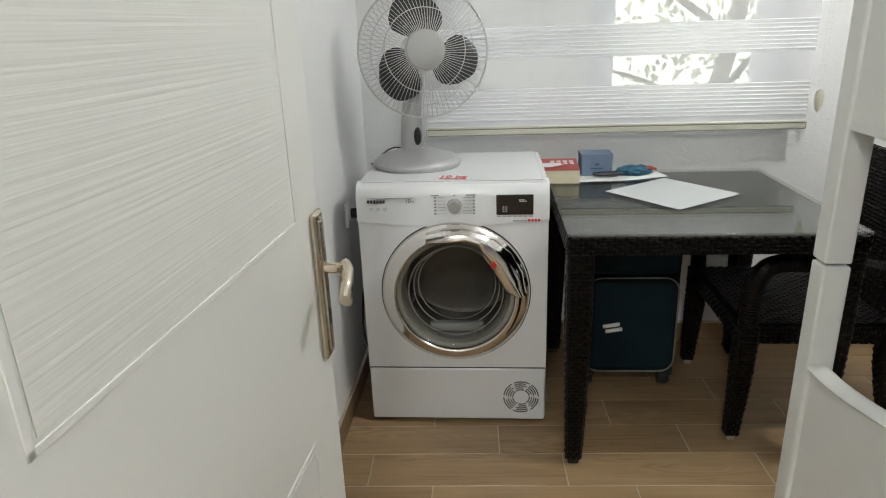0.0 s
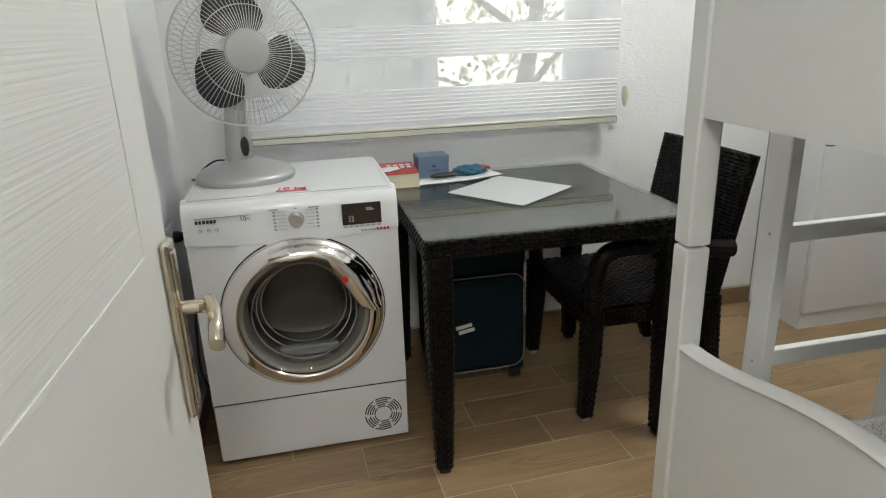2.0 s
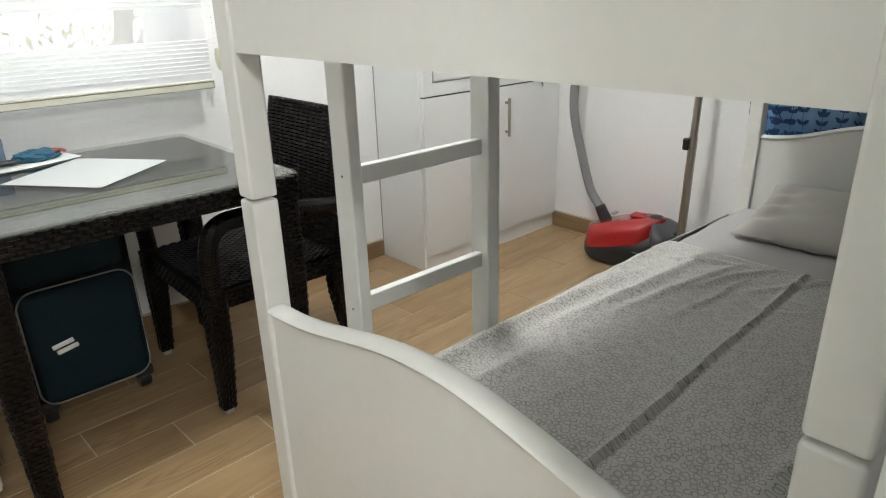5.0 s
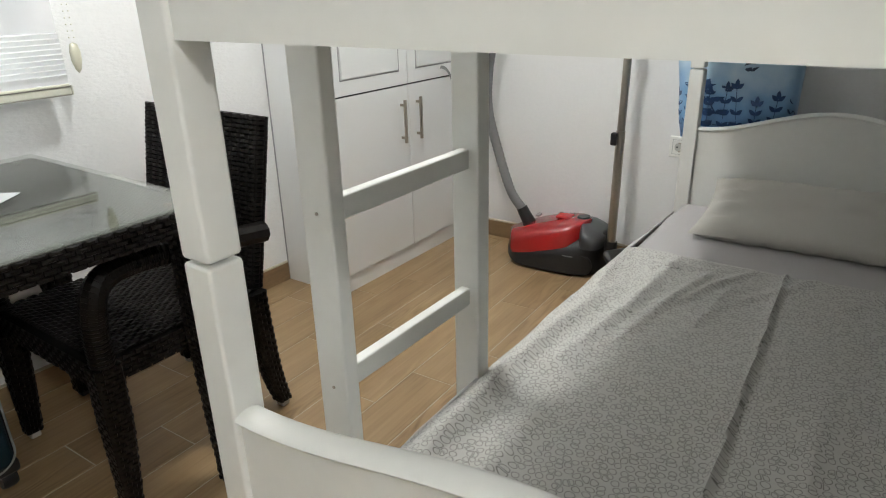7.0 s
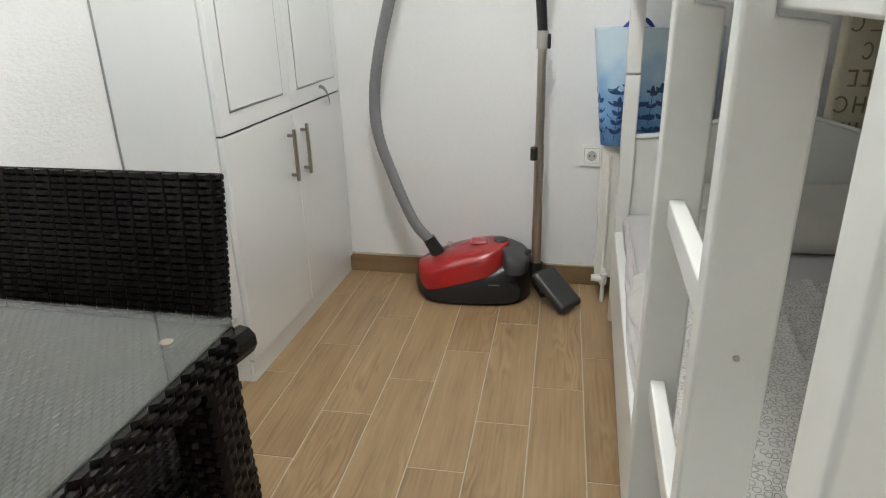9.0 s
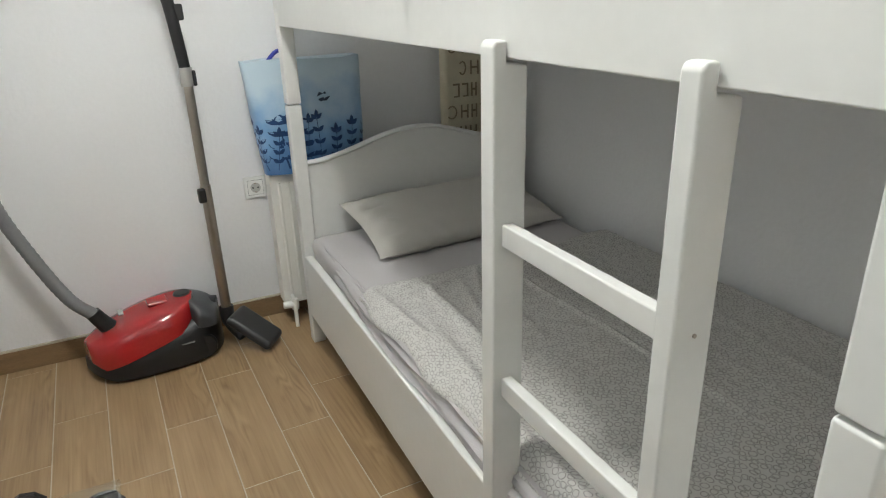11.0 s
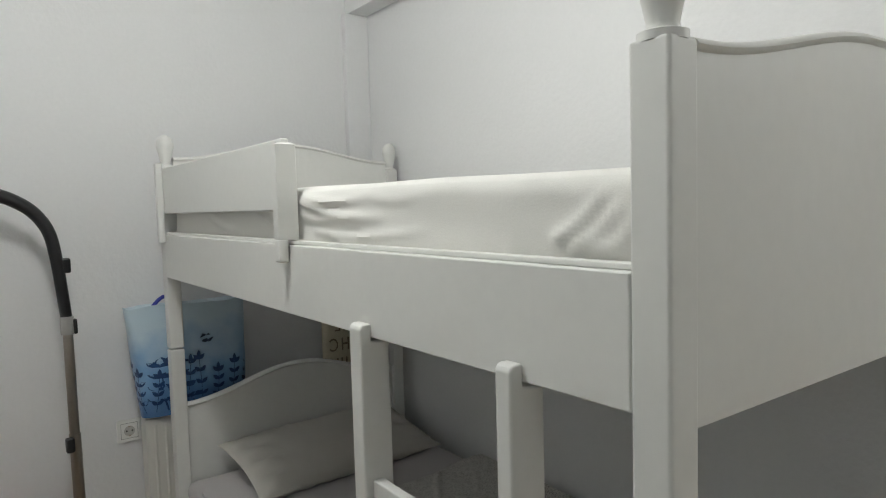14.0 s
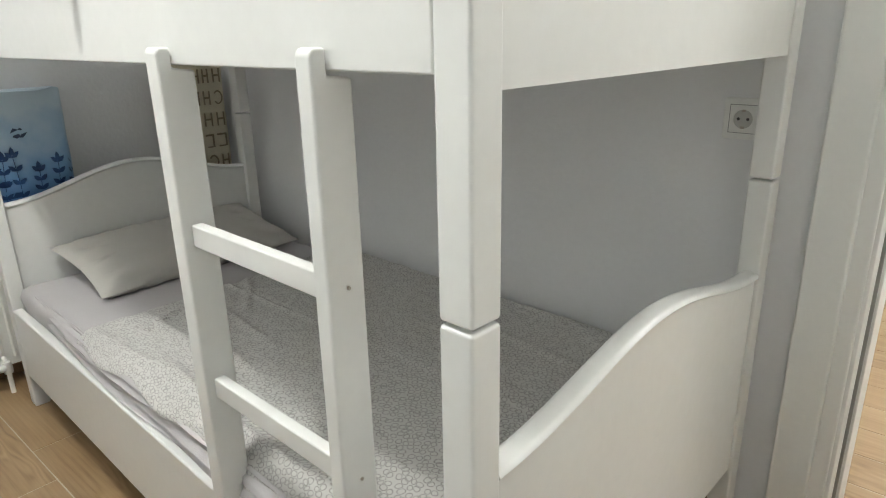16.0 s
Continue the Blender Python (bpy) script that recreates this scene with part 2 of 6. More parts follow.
def duvet_cloth():
    """White cotton printed with small irregular grey rings."""
    m = surface("ring_print_cotton", (0.58, 0.57, 0.55), 0.9, var=0.04, scale=5, bump=0.7, fine=48, sheen=0.1)
    n, l, b = nodes_of(m)
    tc = n.new("ShaderNodeTexCoord")
    warp = n.new("ShaderNodeTexNoise")
    warp.inputs["Scale"].default_value = 30
    l.new(tc.outputs["UV"], warp.inputs["Vector"])
    mixv = n.new("ShaderNodeMix")
    mixv.data_type = "VECTOR"
    mixv.inputs["Factor"].default_value = 0.012
    l.new(tc.outputs["UV"], mixv.inputs["A"])
    l.new(warp.outputs["Color"], mixv.inputs["B"])
    fields = []
    for feature in ("F1", "DISTANCE_TO_EDGE"):
        vor = n.new("ShaderNodeTexVoronoi")
        vor.voronoi_dimensions, vor.feature = "2D", feature
        vor.inputs["Scale"].default_value, vor.inputs["Randomness"].default_value = 66.0, 0.70
        l.new(mixv.outputs["Result"], vor.inputs["Vector"])
        fields.append(vor.outputs["Distance"])
    inner = n.new("ShaderNodeMath")
    inner.operation = "SUBTRACT"
    inner.inputs[0].default_value = 0.50
    l.new(fields[0], inner.inputs[1])
    oval = n.new("ShaderNodeMath")
    oval.operation = "SMOOTH_MIN"
    oval.inputs[2].default_value = 0.12
    l.new(inner.outputs[0], oval.inputs[0])
    l.new(fields[1], oval.inputs[1])
    d = n.new("ShaderNodeMath")
    d.operation = "SUBTRACT"
    d.inputs[1].default_value = 0.085
    l.new(oval.outputs[0], d.inputs[0])
    ab = n.new("ShaderNodeMath")
    ab.operation = "ABSOLUTE"
    l.new(d.outputs[0], ab.inputs[0])
    mr = n.new("ShaderNodeMapRange")
    mr.inputs["From Min"].default_value, mr.inputs["From Max"].default_value = 0.022, 0.060
    l.new(ab.outputs[0], mr.inputs["Value"])
    mx = n.new("ShaderNodeMix")
    mx.data_type = "RGBA"
    mx.inputs["A"].default_value, mx.inputs["B"].default_value = (0.20, 0.191, 0.177, 1), (0.56, 0.547, 0.520, 1)
    l.new(mr.outputs[0], mx.inputs["Factor"])
    l.new(mx.outputs["Result"], b.inputs["Base Color"])
    return m


DUVET = duvet_cloth()


def bag_print():
    """Pale blue sack with a watercolour wash that deepens towards its hem."""
    m = surface("blue_bag_plastic", (0.45, 0.60, 0.75), 0.35, var=0.1, bump=0.1, fine=30)
    n, l, b = nodes_of(m)
    tc, sp = n.new("ShaderNodeTexCoord"), n.new("ShaderNodeSeparateXYZ")
    l.new(tc.outputs["Object"], sp.inputs[0])
    wash = n.new("ShaderNodeTexNoise")
    wash.inputs["Scale"].default_value, wash.inputs["Detail"].default_value = 9, 4
    l.new(tc.outputs["Object"], wash.inputs["Vector"])
    a = n.new("ShaderNodeMath")
    a.operation = "MULTIPLY_ADD"
    l.new(wash.outputs["Fac"], a.inputs[0])
    a.inputs[1].default_value = 0.32
    l.new(sp.outputs["Z"], a.inputs[2])
    ramp = n.new("ShaderNodeValToRGB")
    e = ramp.color_ramp.elements
    e[0].position, e[0].color = 0.16, (0.08, 0.20, 0.44, 1)
    e[1].position, e[1].color = 0.50, (0.50, 0.62, 0.70, 1)
    md = ramp.color_ramp.elements.new(0.33)
    md.color = (0.20, 0.38, 0.62, 1)
    l.new(a.outputs[0], ramp.inputs[0])
    l.new(ramp.outputs[0], b.inputs["Base Color"])
    return m


BAG = bag_print()
LEAFB = surface("navy_leaf_print", (0.012, 0.055, 0.17), 0.4, var=0.3, scale=20)
BEIGE = surface("beige_printed_canvas", (0.66, 0.60, 0.45), 0.85, var=0.12, scale=14, bump=0.3, fine=300)
BROWNTXT = surface("brown_print", (0.25, 0.20, 0.12), 0.8)


def door_grain():
    """White moulded door skin with raised, slightly wavy cross grain."""
    m = surface("door_skin_grain", (0.77, 0.77, 0.74), 0.42, var=0.012, scale=3)
    n, l, b = nodes_of(m)
    tc, mp = n.new("ShaderNodeTexCoord"), n.new("ShaderNodeMapping")
    mp.inputs["Scale"].default_value = (2.2, 2.2, 250.0)
    l.new(tc.outputs["Object"], mp.inputs["Vector"])
    warp = n.new("ShaderNodeTexNoise")
    warp.inputs["Scale"].default_value, warp.inputs["Detail"].default_value = 3.5, 2
    l.new(tc.outputs["Object"], warp.inputs["Vector"])
    add = n.new("ShaderNodeVectorMath")
    add.operation = "MULTIPLY_ADD"
    add.inputs[1].default_value = (0, 0, 1.6)
    l.new(warp.outputs["Color"], add.inputs[0])
    l.new(mp.outputs[0], add.inputs[2])
    g = n.new("ShaderNodeTexNoise")
    g.inputs["Scale"].default_value, g.inputs["Detail"].default_value = 1.0, 1.5
    l.new(add.outputs[0], g.inputs["Vector"])
    bp = n.new("ShaderNodeBump")
    bp.inputs["Strength"].default_value, bp.inputs["Distance"].default_value = 0.36, 0.002
    l.new(g.outputs["Fac"], bp.inputs["Height"])
    l.new(bp.outputs[0], b.inputs["Normal"])
    return m


DGRAIN = door_grain()


def foliage(name, c):
    m = surface(name, c, 0.6, var=0.4, scale=3)
    return m


LEAF = foliage("sunlit_leaf", (0.40, 0.44, 0.20))
# backdrop emits light itself, standing in for a sunlit garden
BACK = surface("glowing_garden_backdrop", (0.62, 0.64, 0.55), 0.9, var=0.25, scale=2.0, emit=2.2)


# ---- building helpers ----
def bx(bm, x0, x1, y0, y1, z0, z1, bevel=0.0, seg=2):
    """A box between the given bounds, its edges rounded."""
    r = bmesh.ops.create_cube(bm, size=1.0)
    vs = r["verts"]
    for v in vs:
        v.co = Vector((x0 + (v.co.x + 0.5) * (x1 - x0), y0 + (v.co.y + 0.5) * (y1 - y0), z0 + (v.co.z + 0.5) * (z1 - z0)))
    if bevel:
        es = list({e for v in vs for e in v.link_edges})
        bmesh.ops.bevel(bm, geom=es, offset=bevel, segments=seg, profile=0.5, affect="EDGES")
    return vs


def box(*a, **k):
    bm = bmesh.new()
    bx(bm, *a, **k)
    return bm


def tube(bm, pts, r, sides=8, caps=True):
    """A round rod along points; r is one radius or one for each point."""
    pts = [Vector(p) for p in pts]
    rs = r if isinstance(r, (list, tuple)) else [r] * len(pts)
    rings, nrm = [], None
    for i, p in enumerate(pts):
        t = (pts[min(i + 1, len(pts) - 1)] - pts[max(i - 1, 0)]).normalized()
        if nrm is None:
            nrm = t.orthogonal().normalized()
        nrm = (nrm - t * nrm.dot(t)).normalized()
        bi = t.cross(nrm)
        rings.append([bm.verts.new(p + (nrm * math.cos(a) + bi * math.sin(a)) * rs[i]) for a in [2 * math.pi * k / sides for k in range(sides)]])
    for a, b in zip(rings, rings[1:]):
        for k in range(sides):
            bm.faces.new((a[k], a[(k + 1) % sides], b[(k + 1) % sides], b[k]))
    if caps:
        bm.faces.new(list(reversed(rings[0])))
        bm.faces.new(rings[-1])
    return bm


def smooth_path(pts, n=8):
    """Catmull-Rom through points."""
    P = [Vector(p) for p in pts]
    P = [2 * P[0] - P[1]] + P + [2 * P[-1] - P[-2]]
    out = []
    for i in range(1, len(P) - 2):
        for k in range(n):
            t = k / n
            out.append(0.5 * (2 * P[i] + (P[i + 1] - P[i - 1]) * t + (2 * P[i - 1] - 5 * P[i] + 4 * P[i + 1] - P[i + 2]) * t * t + (3 * P[i] - P[i - 1] - 3 * P[i + 1] + P[i + 2]) * t ** 3))
    return out + [P[-2]]


def lathe(bm, profile, seg=32, at=(0, 0, 0), axis="z", sx=1.0, sy=1.0, caps=True):
    """Turns (radius, height) round an axis through at."""
    rings = []
    for r, h in profile:
        ring = []
        for k in range(seg):
            a = 2 * math.pi * k / seg
            c, s = r * math.cos(a) * sx, r * math.sin(a) * sy
            p = (c, s, h) if axis == "z" else ((c, -h, s) if axis == "y" else (h, c, s))
            ring.append(bm.verts.new(Vector(at) + Vector(p)))
        rings.append(ring)
    for a, b in zip(rings, rings[1:]):
        for k in range(seg):
            bm.faces.new((a[k], a[(k + 1) % seg], b[(k + 1) % seg], b[k]))
    for ring, r in ((rings[0], profile[0][0]), (rings[-1], profile[-1][0])):
        if r > 1e-6 and caps:
            bm.faces.new(ring)
    bmesh.ops.remove_doubles(bm, verts=bm.verts, dist=1e-6)
    bmesh.ops.recalc_face_normals(bm, faces=bm.faces)
    return bm


def slab(bm, outline, axis, a, b):
    """Extrudes a flat outline of 2D points between a and b on an axis."""
    def place(p, d):
        return {"x": (d, p[0], p[1]), "y": (p[0], d, p[1]), "z": (p[0], p[1], d)}[axis]
    lo = [bm.verts.new(place(p, a)) for p in outline]
    hi = [bm.verts.new(place(p, b)) for p in outline]
    n = len(outline)
    bm.faces.new(lo)
    bm.faces.new(list(reversed(hi)))
    for k in range(n):
        bm.faces.new((lo[k], hi[k], hi[(k + 1) % n], lo[(k + 1) % n]))
    bmesh.ops.recalc_face_normals(bm, faces=bm.faces)
    return bm


def sheet(nx, ny, f):
    """A grid of nx by ny cells; f(u, v) gives the place. Its UVs are metres along the two sides."""
    bm = bmesh.new()
    vs = [[bm.verts.new(f(i / nx, j / ny)) for j in range(ny + 1)] for i in range(nx + 1)]
    for i in range(nx):
        for j in range(ny):
            bm.faces.new((vs[i][j], vs[i + 1][j], vs[i + 1][j + 1], vs[i][j + 1]))
    return bm


def thicken(bm, t):
    """Gives an open sheet a thickness t below its face."""
    bm.normal_update()
    down = {tuple(v.co): v.normal.copy() for v in bm.verts}
    r = bmesh.ops.extrude_face_region(bm, geom=bm.faces[:], use_keep_orig=True)
    for g in r["geom"]:
        if isinstance(g, bmesh.types.BMVert):
            g.co -= down[tuple(g.co)] * t
    bmesh.ops.recalc_face_normals(bm, faces=bm.faces)
    return bm


def uv_plan(bm):
    """UVs from x and y in metres."""
    lay = bm.loops.layers.uv.new("UVMap")
    for f in bm.faces:
        for lp in f.loops:
            c = lp.vert.co
            lp[lay].uv = (c.x, c.y + (0.46 - min(c.z, 0.46)))
    return bm


def weave(bm, o, u, v, w, h, su=0.034, sv=0.0125, up=0.0045):
    """Flat woven strands in staggered rows over a rectangle at o with sides w along u and h along v."""
    o, u, v = Vector(o), Vector(u).normalized(), Vector(v).normalized()
    n = u.cross(v)
    rows = max(1, round(h / sv))
    sv = h / rows
    for r in range(rows):
        s = -su * 0.5 * (r % 2)
        while s < w - 0.002:
            a, b = max(0.0, s + 0.0012), min(w, s + su - 0.0012)
            s += su
            if b - a < 0.006:
                continue
            y0, y1 = r * sv + 0.0006, (r + 1) * sv - 0.0006
            e = min(0.008, (b - a) * 0.3)
            base = [o + u * p + v * q for p, q in ((a, y0), (b, y0), (b, y1), (a, y1))]
            k = up * random.uniform(0.75, 1.15)
            top = [o + u * p + v * q + n * k for p, q in ((a + e, y0 + 0.002), (b - e, y0 + 0.002), (b - e, y1 - 0.002), (a + e, y1 - 0.002))]
            B, T = [bm.verts.new(p) for p in base], [bm.verts.new(p) for p in top]
            bm.faces.new(T)
            for i in range(4):
                bm.faces.new((B[i], B[(i + 1) % 4], T[(i + 1) % 4], T[i]))
    return bm


def finish(ob, bm, material, smooth):
    me = bpy.data.meshes.new(ob)
    if smooth:
        for f in bm.faces:
            f.smooth = True
    bm.to_mesh(me)
    bm.free()
    me.materials.append(material)
    if smooth:
        me.set_sharp_from_angle(angle=radians(50))
    return me


def crisp(ob):
    """Keeps the flats of bevelled pieces flat in shading."""
    if len(ob.data.polygons) < 900:
        md = ob.modifiers.new("weighted_normal", "WEIGHTED_NORMAL")
        md.keep_sharp, md.weight = True, 100
    return ob


def solid(name, bm, material, label="", category="", kind="structure", smooth=False, group=""):
    ob = new(name, finish(name, bm, material, smooth))
    if smooth:
        crisp(ob)
    return tagged(ob, label, category, group, kind)


def thing(name, at, label, category, group="", rz=0.0, kind=""):
    e = new(name)
    e.empty_display_size = 0.1
    e.matrix_world = pose(*at, 0, 0, rz)
    return tagged(e, label, category, group, kind)


def part(name, bm, material, parent, label="", smooth=True, kind=""):
    ob = new(name, finish(name, bm, material, smooth))
    ob.parent = parent
    if smooth:
        crisp(ob)
    return tagged(ob, label, kind=kind)


def words(text, size, material, parent, m, name="lettering", label="", bold=0.0):
    """Lettering as a thin mesh, laid out in its own xy plane and set at m in the parent's frame."""
    cu = bpy.data.curves.new(name, "FONT")
    cu.body, cu.size, cu.extrude, cu.offset, cu.align_x, cu.align_y = text, size, 0.0003, bold, "CENTER", "CENTER"
    tmp = bpy.data.objects.new("tmp", cu)
    scene.collection.objects.link(tmp)
    me = bpy.data.meshes.new_from_object(tmp.evaluated_get(bpy.context.evaluated_depsgraph_get()))
    bpy.data.objects.remove(tmp)
    me.name = name
    me.materials.clear()
    me.materials.append(material)
    ob = new(name, me)
    ob.parent, ob.matrix_local = parent, m
    if label:
        ob["label"] = label
    return ob


# ---- the room ----
X0, X1, Y0, Y1, ZC = -0.415, 2.93, 0.26, 2.67, 2.55
WX0, WX1, WZ0, WZ1 = -0.12, 1.19, 0.93, 2.15     # window opening
DX0, DX1, DZ = -0.262, 0.515, 2.06                  # door opening

bm = bmesh.new()
for a in ((X0 - 0.12, WX0, Y1, Y1 + 0.2, 0, ZC), (WX1, X1 + 0.12, Y1, Y1 + 0.2, 0, ZC), (WX0, WX1, Y1, Y1 + 0.2, 0, WZ0), (WX0, WX1, Y1, Y1 + 0.2, WZ1, ZC)):
    bx(bm, *a)
solid("wall_north", bm, WALLR, "white rough-plastered window wall of the room", "wall")
solid("wall_west", box(X0 - 0.12, X0, Y0, Y1, 0, ZC), WALL, "white painted side wall beside the dryer", "wall")
solid("wall_east", box(X1, X1 + 0.12, Y0, Y1, 0, ZC), WALL, "white painted wall behind the vacuum cleaner", "wall")
bm = bmesh.new()
for a in ((X0 - 0.12, DX0, 0.06, Y0, 0, ZC), (DX1, X1 + 0.12, 0.06, Y0, 0, ZC), (DX0, DX1, 0.06, Y0, DZ, ZC)):
    bx(bm, *a)
solid("wall_south", bm, WALL, "white painted wall with the doorway behind the bunk bed", "wall")
solid("ceiling", box(X0 - 0.12, X1 + 0.12, 0.06, Y1 + 0.2, ZC, ZC + 0.1), CEIL, "white painted ceiling", "ceiling")
solid("beam", box(DX1 + 0.5, X1, Y0, Y0 + 0.095, 2.205, ZC, bevel=0.004), WALL, "white boxed beam along the bed wall", "beam")
solid("pilaster", box(X1 - 0.035, X1, Y0, Y0 + 0.115, 0, 2.205, bevel=0.004), WALL, "white boxed pipe casing in the corner", "pilaster")

# hall beyond the doorway
solid("hall_wall_south", box(-1.3, 2.1, -2.1, -2.0, 0, ZC), WALL, "white hall wall", "wall")
solid("hall_wall_west", box(-1.42, -1.3, -2.1, 0.06, 0, ZC), WALL, "white hall wall", "wall")
solid("hall_wall_east", box(1.5, 1.62, -2.0, 0.06, 0, ZC), WALL, "white hall wall", "wall")
solid("hall_wall_north", box(-1.3, X0 - 0.12, -0.06, 0.06, 0, ZC), WALL, "white hall wall beside the door", "wall")
solid("hall_ceiling", box(-1.42, 1.62, -2.1, 0.06, ZC, ZC + 0.1), CEIL, "white hall ceiling", "ceiling")

# wood-look skirting
BW = surface("wood_look_skirting", (0.24, 0.155, 0.08), 0.4, var=0.22, scale=5, fine=60, stretch=(1, 1, 8))
for nm, a in (("baseboard_east", (X1 - 0.011, X1, Y0 + 0.12, 2.36, 0, 0.08)), ("baseboard_north", (X0 + 0.011, 2.0, Y1 - 0.011, Y1, 0, 0.08)),
              ("baseboard_west", (X0, X0 + 0.011, 0.30, Y1, 0, 0.08)), ("baseboard_south", (0.61, X1 - 0.04, Y0, Y0 + 0.011, 0, 0.08)),
              ("baseboard_hall", (-1.3, 1.5, -2.0, -1.989, 0, 0.08))):
    solid(nm, box(*a, bevel=0.002), BW, "brown wood-look tile skirting", "baseboard")
    top = list(a)
    top[4], top[5] = 0.08, 0.086
    solid(nm.replace("baseboard", "trim"), box(*top), GROUT, "pale grout line along the skirting", "trim")

# door lining, casing and leaf
lin = thing("door_frame", (0, 0, 0), "white painted door frame with moulded casing", "door frame", kind="structure")
for x0, x1 in ((DX0, DX0 + 0.03), (DX1 - 0.03, DX1)):
    part("jamb", box(x0, x1, 0.045, 0.262, 0, DZ - 0.03, bevel=0.003), TRIM, lin)
part("head_jamb", box(DX0 + 0.03, DX1 - 0.03, 0.045, 0.262, DZ - 0.03, DZ, bevel=0.003), TRIM, lin)
for s, xa in ((1, DX1 - 0.022), (-1, DX0 + 0.022)):
    bm = bmesh.new()
    xs = sorted((xa, xa + s * 0.11))
    bx(bm, xs[0], xs[1], Y0 + 0.0005, Y0 + 0.014, 0, DZ + 0.07, bevel=0.004)
    xs = sorted((xa + s * 0.03, xa + s * 0.11))
    bx(bm, xs[0], xs[1], Y0 + 0.010, Y0 + 0.026, 0, DZ + 0.07, bevel=0.006)
    part("casing", bm, TRIM, lin)
    part("stop_strip", box(*sorted((xa - s * 0.008, xa - s * 0.020)), 0.13, 0.205, 0, DZ - 0.03, bevel=0.003), TRIM, lin)
    part("seal", box(*sorted((xa - s * 0.008, xa - s * 0.014)), 0.206, 0.214, 0, DZ - 0.03), SEAL, lin, "grey rubber door seal")
part("head_casing", box(DX0 - 0.08, DX1 + 0.08, Y0 + 0.003, Y0 + 0.028, DZ - 0.02, DZ + 0.07, bevel=0.005), TRIM, lin)
part("strike_plate", box(DX1 - 0.0325, DX1 - 0.030, 0.216, 0.240, 0.92, 1.12, bevel=0.001), STEEL, lin, "steel strike plate in the jamb")

# leaf in its own frame: x along the leaf from the hinge, y its thickness
leaf = thing("door_1", (-0.2165, 0.278, 0), "open white moulded door with wavy wood-grain panels", "door", rz=87.1, kind="structure")
LW = 0.787
bm = bmesh.new()
bx(bm, 0, LW, 0, 0.038, 0.01, 2.03, bevel=0.003)
part("leaf", bm, DOORW, leaf)


def recessed_panel(x0, x1, z0, z1):
    bm = bmesh.new()
    bx(bm, x0 + 0.012, x1 - 0.012, -0.0010, 0.001, z0 + 0.012, z1 - 0.012, bevel=0.0004)
    part("panel", bm, DGRAIN, leaf, "panel with raised wavy grain")
    for a in ((x0, x1, z0, z0 + 0.008), (x0, x1, z1 - 0.008, z1), (x0, x0 + 0.008, z0, z1), (x1 - 0.008, x1, z0, z1)):
        bm = bmesh.new()
        bx(bm, a[0], a[1], -0.0016, 0.001, a[2], a[3], bevel=0.0009)
        part("moulding", bm, DOORW, leaf)


recessed_panel(0.160, 0.690, 1.038, 1.90)
recessed_panel(0.140, 0.672, 0.12, 0.695)

# lever handle and long plate
bm = bmesh.new()
bx(bm, 0.737, 0.777, -0.011, 0.0, 0.797, 1.042, bevel=0.007, seg=3)
bx(bm, 0.747, 0.767, -0.014, -0.008, 0.811, 1.028, bevel=0.003)
part("handle_plate", bm, NICKEL, leaf, "worn nickel-plated long plate")
bm = tube(bmesh.new(), smooth_path([(0.757, -0.008, 0.950), (0.757, -0.034, 0.950), (0.752, -0.043, 0.950)], 6), 0.009, 12)
part("handle_neck", bm, NICKEL, leaf)
bm = bmesh.new()
path = smooth_path([(0.763, -0.043, 0.955), (0.747, -0.051, 0.953), (0.723, -0.057, 0.947), (0.703, -0.060, 0.937), (0.690, -0.061, 0.925)], 5)
tube(bm, path, [0.0085] * 6 + [0.0092] * 8 + [0.0098] * (len(path) - 14), 14)
for v in bm.verts:
    mid = 0.952 - 0.028 * min(1, max(0, (0.746 - v.co.x) / 0.060)) ** 1.5
    v.co.z = mid + (v.co.z - mid) * (1.0 + 0.4 * min(1, max(0, (0.754 - v.co.x) / 0.05)))
part("handle_lever", bm, NICKEL, leaf, "curved lever with worn plating")
bm = box(0.753, 0.761, -0.0148, -0.0125, 0.855, 0.880, bevel=0.002)
part("keyhole", bm, GAP, leaf)
for z in (0.808, 1.031):
    part("screw", lathe(bmesh.new(), [(0, 0.0125), (0.0035, 0.0125), (0.0035, 0.0105)], 10, (0.757, 0, z), "y"), STEEL, leaf)

# window, its sill and the garden light
win = thing("window_1", (0, 0, 0), "white plastic window with two sashes behind the blind", "window", kind="structure")
def frame_ring(x0, x1, z0, z1, w, y0, y1, name):
    for a in ((x0, x0 + w, z0, z1), (x1 - w, x1, z0, z1), (x0 + w, x1 - w, z0, z0 + w), (x0 + w, x1 - w, z1 - w, z1)):
        part(name, box(a[0], a[1], y0, y1, a[2], a[3], bevel=0.004), PVC, win)
frame_ring(WX0, WX1, WZ0, WZ1, 0.05, 2.775, 2.835, "window_frame")
frame_ring(WX0 + 0.05, 0.53, WZ0 + 0.05, WZ1 - 0.05, 0.055, 2.79, 2.845, "sash")
frame_ring(0.50, WX1 - 0.05, WZ0 + 0.05, WZ1 - 0.05, 0.060, 2.765, 2.788, "sash")
for x0, x1 in ((WX0 + 0.10, 0.48), (0.555, WX1 - 0.105)):
    p = part("pane", box(x0, x1, 2.776 if x0 > 0.3 else 2.815, 2.780 if x0 > 0.3 else 2.819, WZ0 + 0.1, WZ1 - 0.1), GLASS, win)
    p.visible_shadow = False
scr = part("insect_screen", box(WX0 + 0.06, 0.52, 2.850, 2.852, WZ0 + 0.05, WZ1 - 0.05), translucent("grey_insect_mesh", (0.22, 0.22, 0.22), 0.2, 0.5), win, "grey insect screen")
scr.visible_shadow = False
